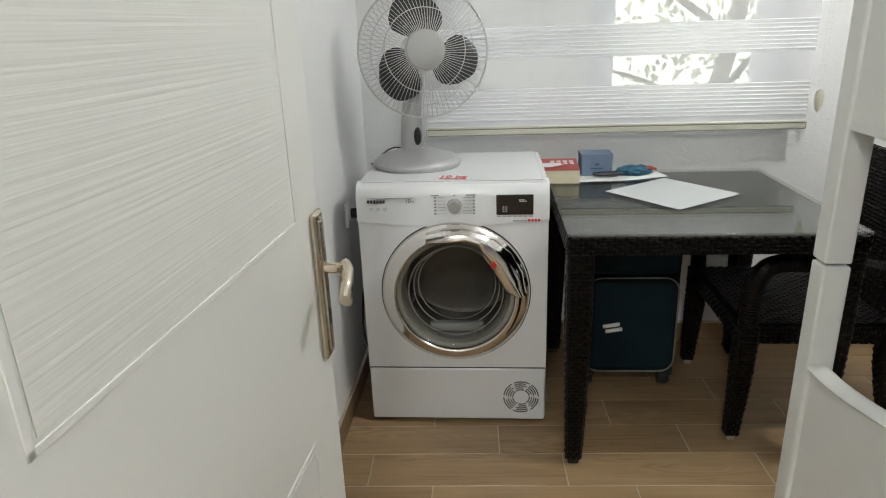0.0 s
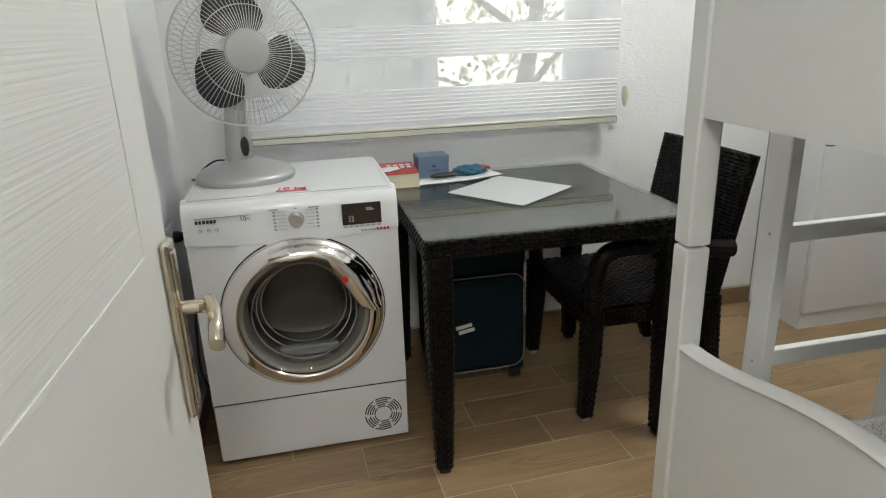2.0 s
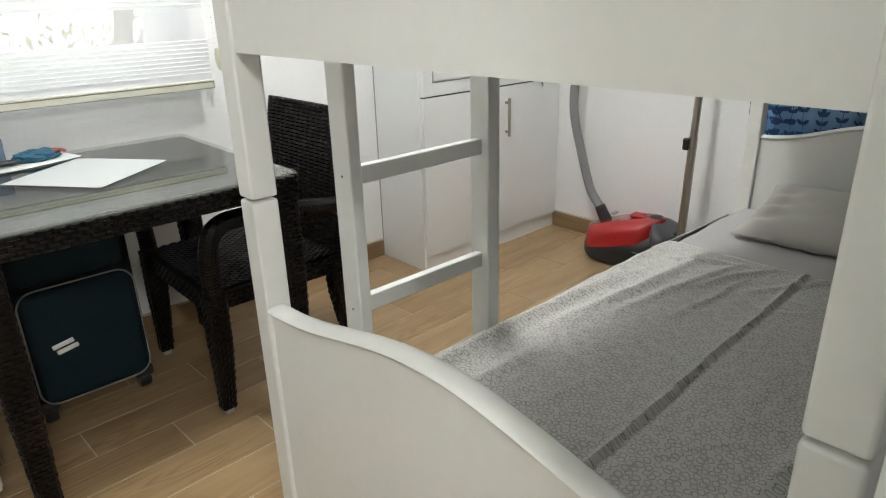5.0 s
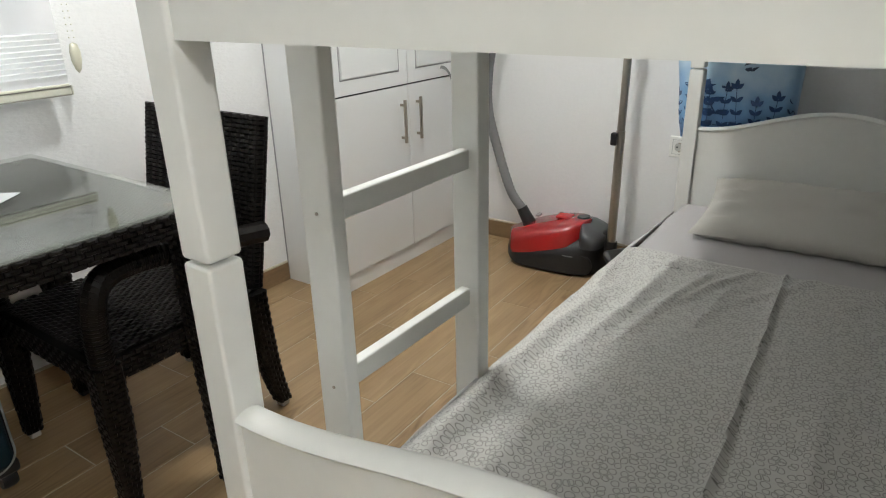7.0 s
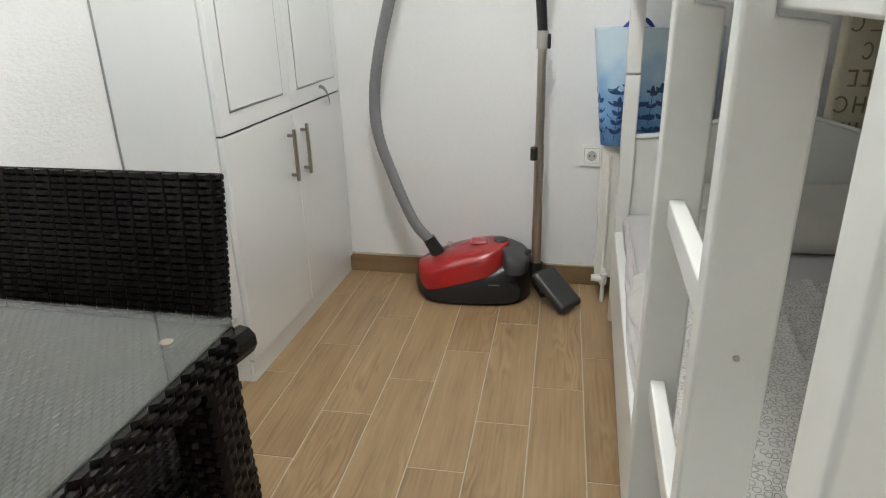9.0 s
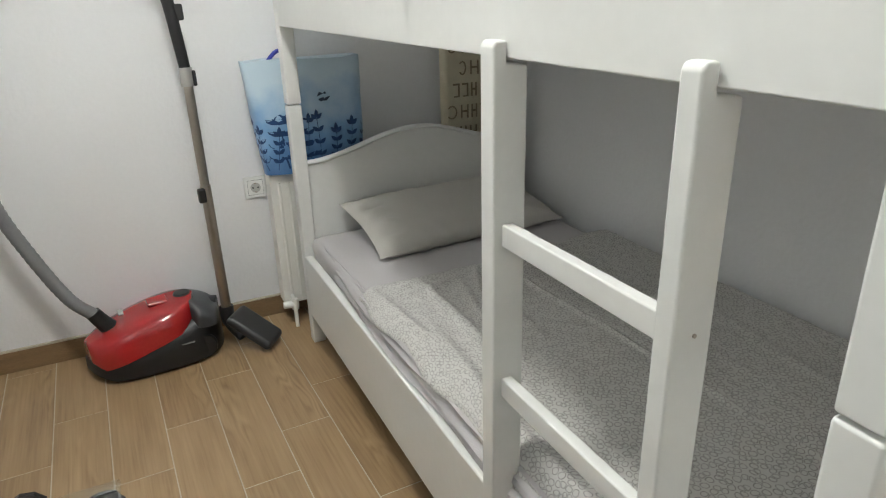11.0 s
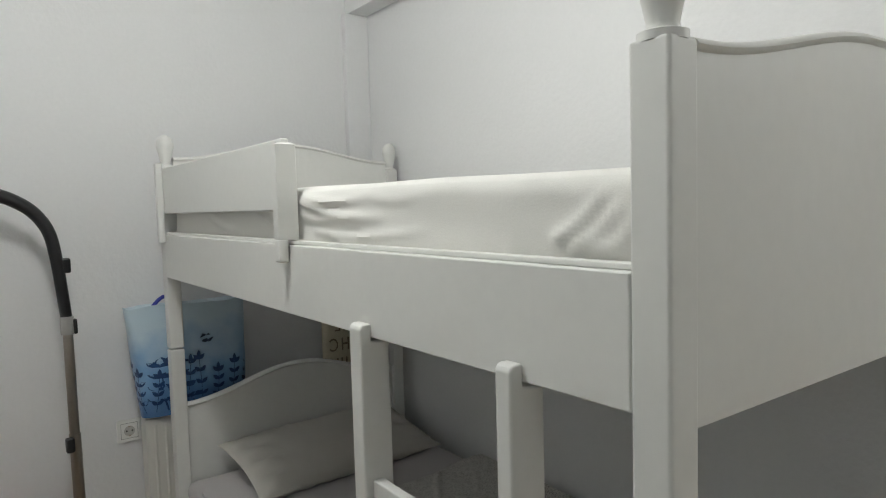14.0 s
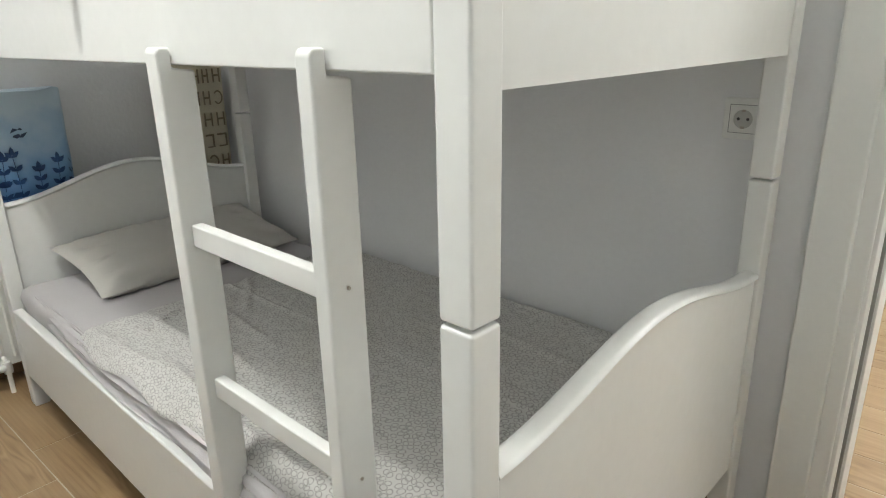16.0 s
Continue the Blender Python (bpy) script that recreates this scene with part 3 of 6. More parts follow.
solid("window_sill", box(WX0 - 0.0, WX1 + 0.0, Y1 + 0.001, 2.774, WZ0, WZ0 + 0.012, bevel=0.003), PVC, "white inner window sill", "sill")
solid("backdrop", box(-5, 7, 8.0, 8.1, -2, 6), BACK, "pale garden backdrop with its own glow in place of sunlight", "backdrop")
solid("ground", box(-400, 400, 2.87, 800, -0.9, -0.8), surface("garden_soil", (0.12, 0.10, 0.06), 0.95, var=0.3), "garden ground outside the window", "ground")

tree = thing("garden_tree", (1.5, 4.4, -0.8), "sunlit green tree outside the window", "tree")
trunk = bmesh.new()
tube(trunk, smooth_path([(0, 0, 0), (0.04, 0.05, 0.7), (-0.05, 0.0, 1.4), (0.1, 0.05, 2.2), (0.05, 0.1, 3.0)], 5), [0.09 - 0.003 * i for i in range(21)], 9)
for k in range(9):
    a = k * 2.4
    z = 1.2 + 0.2 * k
    tube(trunk, smooth_path([(0, 0, z), (0.4 * math.cos(a), 0.35 * math.sin(a), z + 0.25), (0.95 * math.cos(a), 0.7 * math.sin(a), z + 0.4)], 4), [0.03 - 0.0028 * i for i in range(9)], 6)
part("trunk", trunk, surface("bark", (0.10, 0.075, 0.05), 0.9, var=0.3, bump=0.6), tree)
bm = bmesh.new()
for k in range(11000):
    a, rr = random.uniform(0, 2 * math.pi), random.uniform(0.15, 1.0) ** 0.6
    c = Vector((1.75 * rr * math.cos(a), 0.9 * rr * math.sin(a), 2.3 + random.uniform(-1.25, 1.35)))
    if noise.noise(c * 1.9) < -0.05:
        continue
    q = Euler((random.uniform(0, 3), random.uniform(0, 3), random.uniform(0, 6))).to_matrix()
    s = random.uniform(0.017, 0.036)
    bm.faces.new([bm.verts.new(c + q @ Vector(p) * s) for p in ((-1, 0, 0), (-0.2, -0.45, 0.1), (1, 0, 0), (-0.2, 0.45, 0.1))])
part("crown", bm, LEAF, tree, "green leaves in sunlight", smooth=False)


# ---- zebra roller blind ----
blind = thing("roller_blind", (0.535, 2.585, 0.9), "white zebra roller blind, lowered, sheer and solid bands", "blind")
BL, BR = -0.69, 0.69
part("cassette", box(BL - 0.02, BR + 0.02, -0.03, 0.055, 1.32, 1.40, bevel=0.01), PVC, blind)
part("hem", box(BL, BR, -0.0015, 0.0, 0.045, 0.058), BLINDS, blind)
bm = bmesh.new()
bx(bm, BL, BR, -0.012, 0.008, 0.0, 0.022, bevel=0.005)
bx(bm, BL, BR, -0.008, 0.006, 0.022, 0.030, bevel=0.003)
bar = part("bottom_bar", bm, surface("cream_bottom_bar", (0.60, 0.59, 0.50), 0.35), blind, "cream bottom bar")
# dark strip laid on the bar to paint the shade of its groove
part("groove", box(BL + 0.002, BR - 0.002, -0.0128, -0.010, 0.0205, 0.0238), surface("bar_groove_shade", (0.22, 0.21, 0.18), 0.6), bar, "dark strip painted as shade in the bar groove", smooth=False)
# darker strip that paints in the bar's shaded underside
part("underside_shade", box(BL + 0.002, BR - 0.002, -0.0126, -0.006, -0.0015, 0.0015), surface("bar_underside_shade", (0.30, 0.29, 0.25), 0.5), bar, smooth=False)
for x in (BL - 0.004, BR - 0.001):
    part("end_cap", box(x, x + 0.005, -0.0135, 0.0095, -0.001, 0.026, bevel=0.002), surface("bar_end_cap", (0.52, 0.51, 0.43), 0.4), bar)
edges = [0.030, 0.057, 0.168, 0.272, 0.383, 0.487, 0.598, 0.702, 0.813, 0.917, 1.028, 1.132, 1.243, 1.30, 1.33]
for i, (a, b) in enumerate(zip(edges, edges[1:])):
    if i == 0 or i % 2 == 1:
        bm = bmesh.new()
        n = 1 if i == 0 else 8
        prof = [(0, a)]
        for k in range(n):
            h1 = a + (b - a) * (k + 1) / n
            prof += [(-0.0055, h1 - 0.0030), (0, h1)]
        rows = [[bm.verts.new((x, y, h)) for x in (BL, BR)] for y, h in prof]
        for p, q in zip(rows, rows[1:]):
            bm.faces.new((p[0], p[1], q[1], q[0]))
        part("solid_band", bm, BLINDS, blind, "ribbed white band", smooth=False)
    else:
        bm = bmesh.new()
        bm.faces.new([bm.verts.new(p) for p in ((BL, 0, a), (BR, 0, a), (BR, 0, b), (BL, 0, b))])
        part("sheer_band", bm, SHEER, blind, "sheer white band", smooth=False)
bm = bmesh.new()
for s in (-0.007, 0.007):
    for k in range(70):
        bmesh.ops.create_icosphere(bm, subdivisions=1, radius=0.0022, matrix=Matrix.Translation((BR + 0.035 + s, -0.005, 0.10 + k * 0.0175)))
part("bead_chain", bm, BEADS, blind, "thin white bead chain")
part("chain_weight", lathe(bmesh.new(), [(0, 0.055), (0.008, 0.065), (0.014, 0.09), (0.0145, 0.115), (0.010, 0.135), (0, 0.14)], 14, (BR + 0.035, -0.006, 0)), surface("chain_weight_plastic", (0.62, 0.60, 0.48), 0.35), blind)


# ---- bunk bed ----
bed = thing("bunk_bed", (0.66, 0.262, 0), "white lacquered wooden bunk bed with curved end panels", "bunk bed")
ox, oy = -0.66, -0.262
PX, PY = (0.659, 2.604), (0.311, 1.191)
P = 0.047


def post_mesh(x, y, z0, z1, chamfer):
    bm = bmesh.new()
    bx(bm, x, x + P, y, y + P, z0, z1, bevel=0.005)
    if chamfer:
        for v in bm.verts:
            if v.co.z > z1 - 0.001:
                v.co.x += (x + P / 2 - v.co.x) * 0.35
                v.co.y += (y + P / 2 - v.co.y) * 0.35
    bmesh.ops.translate(bm, verts=bm.verts, vec=(ox, oy, 0))
    return bm


for x in PX:
    for y in PY:
        part("lower_post", post_mesh(x, y, 0.0, 0.886, False), BED, bed)
        up = part("upper_post", post_mesh(x, y, 0.890, 1.503, True), BED, bed)
        bm = lathe(bmesh.new(), [(0.0, 1.500), (0.0245, 1.500), (0.0245, 1.509), (0.0165, 1.512), (0.0155, 1.518), (0.0225, 1.548), (0.0275, 1.570), (0.0280, 1.576), (0.0268, 1.578), (0.0275, 1.581), (0.0245, 1.596), (0.014, 1.609), (0, 1.613)], 28,
                   (x + P / 2 + ox, y + P / 2 + oy, 0))
        part("finial", bm, BED, up)


def wave_top(t, ends, mid):
    """Height of an end panel's S-curved top; t runs 0 to 1 between the posts."""
    return ends + (mid - ends) * 0.5 * (1 - math.cos(2 * math.pi * t))


def end_panel(x0, x1, z0, ends, mid, name, cap_out):
    ya, yb = PY[0] + P, PY[1]
    n = 40
    top = [(ya + (yb - ya) * k / n, wave_top(k / n, ends, mid)) for k in range(n + 1)]
    bm = bmesh.new()
    rows = []
    for x in (x0, x1):
        rows.append(([bm.verts.new((x + ox, y + oy, z0)) for y, _ in top], [bm.verts.new((x + ox, y + oy, z)) for y, z in top]))
    for k in range(n):
        for (b_, t_) in rows:
            bm.faces.new((b_[k], b_[k + 1], t_[k + 1], t_[k]))
        bm.faces.new((rows[0][1][k], rows[0][1][k + 1], rows[1][1][k + 1], rows[1][1][k]))
        bm.faces.new((rows[0][0][k], rows[0][0][k + 1], rows[1][0][k + 1], rows[1][0][k]))
    for k in (0, n):
        bm.faces.new((rows[0][0][k], rows[0][1][k], rows[1][1][k], rows[1][0][k]))
    bmesh.ops.recalc_face_normals(bm, faces=bm.faces)
    p = part(name, bm, BED, bed)
    # rounded cap rail along the top
    bm = bmesh.new()
    c, w, h = (x0 + x1) / 2, (x1 - x0) / 2 + cap_out, 0.0085
    prof = [(w * math.cos(a), h * math.sin(a)) for a in [math.pi * 2 * k / 12 for k in range(12)]]
    rings = [[bm.verts.new((c + ox + px, y + oy, z + pz)) for px, pz in prof] for y, z in top]
    for a, b in zip(rings, rings[1:]):
        for k in range(12):
            bm.faces.new((a[k], a[(k + 1) % 12], b[(k + 1) % 12], b[k]))
    bm.faces.new(rings[0])
    bm.faces.new(rings[-1])
    bmesh.ops.recalc_face_normals(bm, faces=bm.faces)
    part("cap_rail", bm, BED, p)


end_panel(0.667, 0.689, 0.23, 0.691, 0.752, "lower_foot_panel", 0.008)
end_panel(0.665, 0.687, 1.120, 1.498, 1.552, "upper_foot_panel", 0.006)
end_panel(2.622, 2.644, 0.23, 0.684, 0.765, "lower_head_panel", 0.008)
end_panel(2.622, 2.644, 1.13, 1.530, 1.588, "upper_head_panel", 0.006)


def bedpart(name, *a, bevel=0.004, label=""):
    a = list(a)
    bm = box(a[0] + ox, a[1] + ox, a[2] + oy, a[3] + oy, a[4], a[5], bevel=bevel)
    return part(name, bm, BED, bed, label)


xa, xb = PX[0] + P, PX[1]
for y0, y1 in ((1.208, 1.2375), (0.309, 0.337)):
    bedpart("lower_side_rail", xa, xb, y0, y1, 0.118, 0.355, bevel=0.006)
    bedpart("upper_side_rail", xa, xb, y0, y1, 1.135, 1.279, bevel=0.003)
    bedpart("rail_lip", xa, xb, y0 + 0.004, y1 - 0.010, 1.279, 1.287, bevel=0.002)
for x in [0.80 + 0.2 * k for k in range(10)]:
    bedpart("lower_slat", x, x + 0.07, 0.338, 1.207, 0.265, 0.28, bevel=0.003)
    bedpart("upper_slat", x, x + 0.07, 0.338, 1.207, 1.16, 1.175, bevel=0.003)
# guard board with its two hooked uprights
guard = bedpart("guard_board", 1.570, 2.585, 1.222, 1.240, 1.348, 1.497, bevel=0.004)
bm = bmesh.new()
bx(bm, 1.548 + ox, 1.573 + ox, 1.216 + oy, 1.262 + oy, 1.288, 1.486, bevel=0.004)
for v in bm.verts:
    if v.co.z > 1.484:
        v.co.x += (1.56 + ox - v.co.x) * 0.25
        v.co.y += (1.234 + oy - v.co.y) * 0.30
bx(bm, 1.548 + ox, 1.573 + ox, 1.2395 + oy, 1.262 + oy, 1.243, 1.292, bevel=0.004)
part("guard_upright", bm, BED, bed)
bedpart("guard_upright", 2.567, 2.592, 1.2395, 1.262, 1.252, 1.515, bevel=0.005)

# ladder
lad = thing("bunk_ladder", (1.06, 1.24, 0), "white lacquered wooden ladder hooked under the upper rail", "ladder")
lx, ly = -1.06, -1.24
for x0, x1 in ((0.860, 0.888), (1.222, 1.260)):
    bm = bmesh.new()
    side = [(1.206, 0.0), (1.262, 0.0), (1.262, 1.153), (1.257, 1.160), (1.2400, 1.160), (1.2400, 1.131), (1.206, 1.127)]
    slab(bm, [(y + ly, z) for y, z in side], "x", x0 + lx, x1 + lx)
    bmesh.ops.bevel(bm, geom=bm.edges[:], offset=0.004, segments=2, profile=0.5, affect="EDGES")
    part("stile", bm, BED, lad)
    sx = x0 - 0.0012 + lx if x0 < 1 else x1 + 0.0012 + lx
    for z in (0.884, 0.612):
        part("screw", lathe(bmesh.new(), [(0, -0.0005), (0.0026, -0.0005), (0.0026, 0.002)], 10, (sx, 1.232 + ly, z), "x"), STEEL, lad)
for z in (0.884, 0.617, 0.35):
    part("rung", box(0.896 + lx, 1.226 + lx, 1.226 + ly, 1.246 + ly, z - 0.022, z + 0.014, bevel=0.003), BED, lad)


# ---- bedding ----
def nz(x, y, s, k=0.0):
    return noise.noise(Vector((x * s, y * s, k)))


def pad(x0, x1, y0, y1, z0, z1, r, f, nx=60, ny=34, nup=9):
    """A soft rectangular pad with rounded rim; f(x, y) lifts its top."""
    bm = bmesh.new()
    bx(bm, x0, x1, y0, y1, z0, z1)
    bmesh.ops.subdivide_edges(bm, edges=[e for e in bm.edges if abs(e.verts[0].co.x - e.verts[1].co.x) > 0.01], cuts=nx, use_grid_fill=True)
    bmesh.ops.subdivide_edges(bm, edges=[e for e in bm.edges if abs(e.verts[0].co.y - e.verts[1].co.y) > 0.01], cuts=ny, use_grid_fill=True)
    bmesh.ops.subdivide_edges(bm, edges=[e for e in bm.edges if abs(e.verts[0].co.z - e.verts[1].co.z) > 0.01], cuts=nup, use_grid_fill=True)
    for v in bm.verts:
        c = v.co
        q = Vector((min(max(c.x, x0 + r), x1 - r), min(max(c.y, y0 + r), y1 - r), min(max(c.z, z0 + r), z1 - r)))
        d = c - q
        if d.length > 1e-6:
            v.co = q + d.normalized() * min(d.length, r)
        v.co += f(v.co)
    return bm


def low_matt(c):
    side = 1.0 if c.y > 1.18 else 0.0
    w = 0.010 * nz(c.x + 0.6 * c.z, c.z * 2, 7) * side + 0.006 * math.sin(26 * (c.z - 0.35) + 5 * c.x) * side
    return Vector((0, w, 0.005 * nz(c.x, c.y, 4)))


m = solid("lower_mattress", pad(0.700, 2.605, 0.339, 1.207, 0.285, 0.432, 0.035, low_matt), SHEET, "mattress under a plain grey fitted sheet", "mattress", kind="", smooth=True)


CREASES = [(1.57, 1.385, 1.28, 1.372, 0.010), (1.57, 1.370, 1.22, 1.335, 0.009), (1.56, 1.34, 1.30, 1.345, 0.007), (1.50, 1.31, 1.10, 1.318, 0.008), (1.42, 1.295, 1.16, 1.29, 0.008),
           (1.30, 1.38, 1.12, 1.372, 0.004), (0.84, 1.315, 0.755, 1.382, 0.011), (0.81, 1.305, 0.735, 1.366, 0.011), (0.775, 1.305, 0.722, 1.342, 0.009),
           (1.85, 1.37, 1.62, 1.30, 0.008), (2.2, 1.34, 1.95, 1.30, 0.007)]


def up_matt(c):
    side = 1.0 if c.y > 1.16 else 0.0
    up = min(1, max(0, (c.z - 1.20) / 0.05)) * min(1, max(0, (1.395 - c.z) / 0.03))
    w = 0.006 * nz(c.x, c.z * 2, 6.0, 4) * side * up
    if side:
        for x0, z0, x1, z1, h in CREASES:
            dx, dz = x1 - x0, z1 - z0
            t = min(1, max(0, ((c.x - x0) * dx + (c.z - z0) * dz) / (dx * dx + dz * dz)))
            sag = 0.012 * math.sin(math.pi * t)
            off = math.hypot(c.x - x0 - dx * t, c.z - z0 - dz * t + sag)
            w += h * up * math.exp(-(off / 0.0085) ** 2) * math.sin(math.pi * min(1, 0.15 + 0.85 * t))
    return Vector((0, w, 0.006 * nz(c.x, c.y, 3) - 0.010 * math.exp(-((c.x - 0.75) / 0.5) ** 2) + 0.005 * nz(c.x, 0, 7) * side))


solid("upper_mattress", pad(0.700, 2.600, 0.339, 1.203, 1.176, 1.398, 0.03, up_matt, 240, 16, 34), WSHEET, "upper mattress in a creased white fitted sheet", "mattress", kind="", smooth=True)

# loose sheet edge that hangs over the rail
def drape(u, v):
    x = 0.74 + 1.72 * u
    a = v * 2.4
    fade = min(1, 6 * u, 5 * (1 - u))
    roll = 0.024 + 0.010 * nz(x, 0, 3) + 0.007 * math.sin(11 * a + 3.5 * x) + 0.005 * math.sin(19 * a - 5 * x)
    return (x, 1.196 + 0.9 * roll * math.sin(a) * fade + 0.004, 0.372 + 0.058 * math.cos(a * 0.9) + 0.3 * roll * math.cos(a) * fade + 0.003 * nz(x, v, 14))


bm = sheet(120, 18, drape)
thicken(bm, 0.003)
solid("sheet_edge", bm, SHEET, "rumpled grey top sheet bunched along the bed rail", "sheet", kind="", smooth=True)


def crease(x, y, x0, y0, x1, y1, w, bend=0.0):
    """A soft fold line from one plan point to another, fading out at both ends."""
    dx, dy = x1 - x0, y1 - y0
    ln = math.hypot(dx, dy)
    t = ((x - x0) * dx + (y - y0) * dy) / (ln * ln)
    if t < 0 or t > 1:
        return 0.0
    off = ((y - y0) * dx - (x - x0) * dy) / ln - bend * math.sin(math.pi * t)
    return math.exp(-(off / w) ** 2) * math.sin(math.pi * t) ** 0.6


# folds near the open side and the head edge: plan ends, width, height, bend
FOLDS = [(0.95, 1.16, 1.78, 1.13, 0.020, 0.013, 0.02), (1.30, 1.11, 2.04, 1.05, 0.018, 0.012, -0.02), (1.45, 1.03, 2.02, 0.93, 0.014, 0.009, 0.015), (1.62, 1.16, 2.05, 1.20, 0.016, 0.009, 0.0),
         (1.72, 0.98, 2.05, 0.84, 0.011, 0.007, 0.01), (1.80, 0.87, 2.08, 0.70, 0.012, 0.007, -0.01), (1.55, 0.92, 1.95, 0.88, 0.010, 0.005, 0.0), (1.86, 0.66, 2.09, 0.50, 0.012, 0.006, 0.01),
         (0.80, 0.52, 1.60, 0.44, 0.014, 0.006, 0.03), (1.10, 0.62, 1.55, 0.64, 0.012, 0.004, 0.0), (0.78, 1.00, 1.25, 1.05, 0.018, 0.007, 0.02), (1.90, 1.12, 1.98, 0.95, 0.012, 0.008, 0.0)]


def duvet_at(u, v):
    """u along the bed from the foot, v from the wall to the open side, the last part hanging down."""
    flat = min(1.0, v / 0.93)
    edge = 2.065 + 0.055 * max(0.0, 1 - 2.2 * flat) + 0.012 * nz(v, 0, 6)
    x = 0.694 + (edge - 0.694) * u
    y = 0.318 + 0.892 * flat + 0.008 * nz(u, 1, 5) * flat
    line = 0.757 + 0.04 * (x - 1.3)
    z = 0.449 + 0.006 * nz(x, y, 3.2) + 0.0025 * nz(x, y, 9, 2)
    z += 0.0075 * math.exp(-((y - line) / 0.0065) ** 2) - 0.004 * math.exp(-((y - line + 0.016) / 0.008) ** 2)     # pressed fold line
    for x0, y0, x1, y1, w, h, bend in FOLDS:
        z += 1.35 * h * crease(x, y, x0, y0, x1, y1, w, bend)
    ridge = 1 - min(1, abs(nz(x * 0.7 + 0.4 * y, y, 6.5, 9)) * 5)
    z += 0.0028 * ridge ** 2
    fall = max(0.0, y - 1.165)
    z -= 7.0 * fall * fall
    hang = max(0.0, v - 0.93) / 0.07
    drop = 0.020 + 0.062 * min(1.0, max(0.0, (1.30 - x) / 0.12))
    z -= drop * hang
    y += (0.012 + 0.006 * math.sin(21 * x)) * math.sin(0.5 * math.pi * hang)
    z -= 0.012 * max(0.0, u - 0.975) / 0.025
    return (x, y, z)


bm = sheet(230, 150, duvet_at)
uv_plan(bm)
thicken(bm, 0.012)
solid("duvet", bm, DUVET, "creased duvet in a white cover printed with small grey rings", "duvet", kind="", smooth=True)

# pillow
def pillow_bm(L, W, H):
    bm = bmesh.new()
    n = 40
    for s in (1, -1):
        vs = []
        for i in range(n + 1):
            row = []
            for j in range(n + 1):
                a, b = 2 * i / n - 1, 2 * j / n - 1
                pinch = 1 - 0.03 * (1 - abs(a) ** 2.0) * abs(b) ** 3
                pinch2 = 1 - 0.02 * (1 - abs(b) ** 2.0) * abs(a) ** 3
                h = H * (max(0, 1 - abs(a) ** 4.0) ** 0.55) * (max(0, 1 - abs(b) ** 3.4) ** 0.55)
                x, y = L / 2 * a * pinch2 * (1 - 0.035 * (1 - b * b)), W / 2 * b * pinch * (1 - 0.05 * (1 - a * a))
                wr = 0.007 * nz(x, y, 13, s) + 0.016 * math.exp(-((abs(a) - 0.80) / 0.09) ** 2) * math.sin(13 * b + 5 * a) + 0.006 * math.sin(30 * a + 9 * b) * abs(b) ** 3
                row.append(bm.verts.new((x, y, s * (h * 0.5 + 0.001) + wr * (h / H))))
            vs.append(row)
        for i in range(n):
            for j in range(n):
                q = (vs[i][j], vs[i + 1][j], vs[i + 1][j + 1], vs[i][j + 1])
                bm.faces.new(q if s > 0 else tuple(reversed(q)))
    bmesh.ops.remove_doubles(bm, verts=bm.verts, dist=0.0022)
    return bm


pl = solid("pillow", pillow_bm(0.71, 0.38, 0.102), PILLOWM, "plump grey pillow leaning on the headboard", "pillow", kind="", smooth=True)
pl.matrix_world = Matrix.Translation((2.418, 0.740, 0.494)) @ Euler((0, radians(-12), 0)).to_matrix().to_4x4() @ Euler((0, 0, radians(92))).to_matrix().to_4x4()


# ---- tumble dryer ----
# own frame: x across from the middle of the front, y back, z up
dryer = thing("tumble_dryer", (-0.033, 2.032, 0), "white front-loading tumble dryer with chrome porthole ring", "tumble dryer")
HW, DH, DD = 0.2975, 0.845, 0.50
CZ = 0.485
bm = bmesh.new()
bx(bm, -HW, HW, 0.008, DD, 0.012, 0.822, bevel=0.010)
for f in [f for f in bm.faces if f.normal.y < -0.9 and f.calc_area() > 0.2]:
    bm.faces.remove(f)
part("body", bm, ENAMEL, dryer)


def plate_with_hole(x0, x1, z0, z1, cx, cz, r, y):
    """A flat front with a round hole in it."""
    bm = bmesh.new()
    n = 64
    ring, rim, back = [], [], []
    for k in range(n):
        a = 2 * math.pi * k / n
        c, s = math.cos(a), math.sin(a)
        t = min((x1 - cx) / c if c > 1e-9 else 1e9, (x0 - cx) / c if c < -1e-9 else 1e9, (z1 - cz) / s if s > 1e-9 else 1e9, (z0 - cz) / s if s < -1e-9 else 1e9)
        ring.append(bm.verts.new((cx + r * c, y, cz + r * s)))
        rim.append(bm.verts.new((cx + t * c, y, cz + t * s)))
        back.append(bm.verts.new((cx + r * c, y + 0.03, cz + r * s)))
    for k in range(n):
        j = (k + 1) % n
        bm.faces.new((ring[k], rim[k], rim[j], ring[j]))
        bm.faces.new((back[k], ring[k], ring[j], back[j]))
    for x, z in ((x0, z0), (x1, z0), (x1, z1), (x0, z1)):
        best = sorted(rim, key=lambda v: (v.co.x - x) ** 2 + (v.co.z - z) ** 2)[0]
        best.co = Vector((x, y, z))
    bmesh.ops.recalc_face_normals(bm, faces=bm.faces)
    return bm


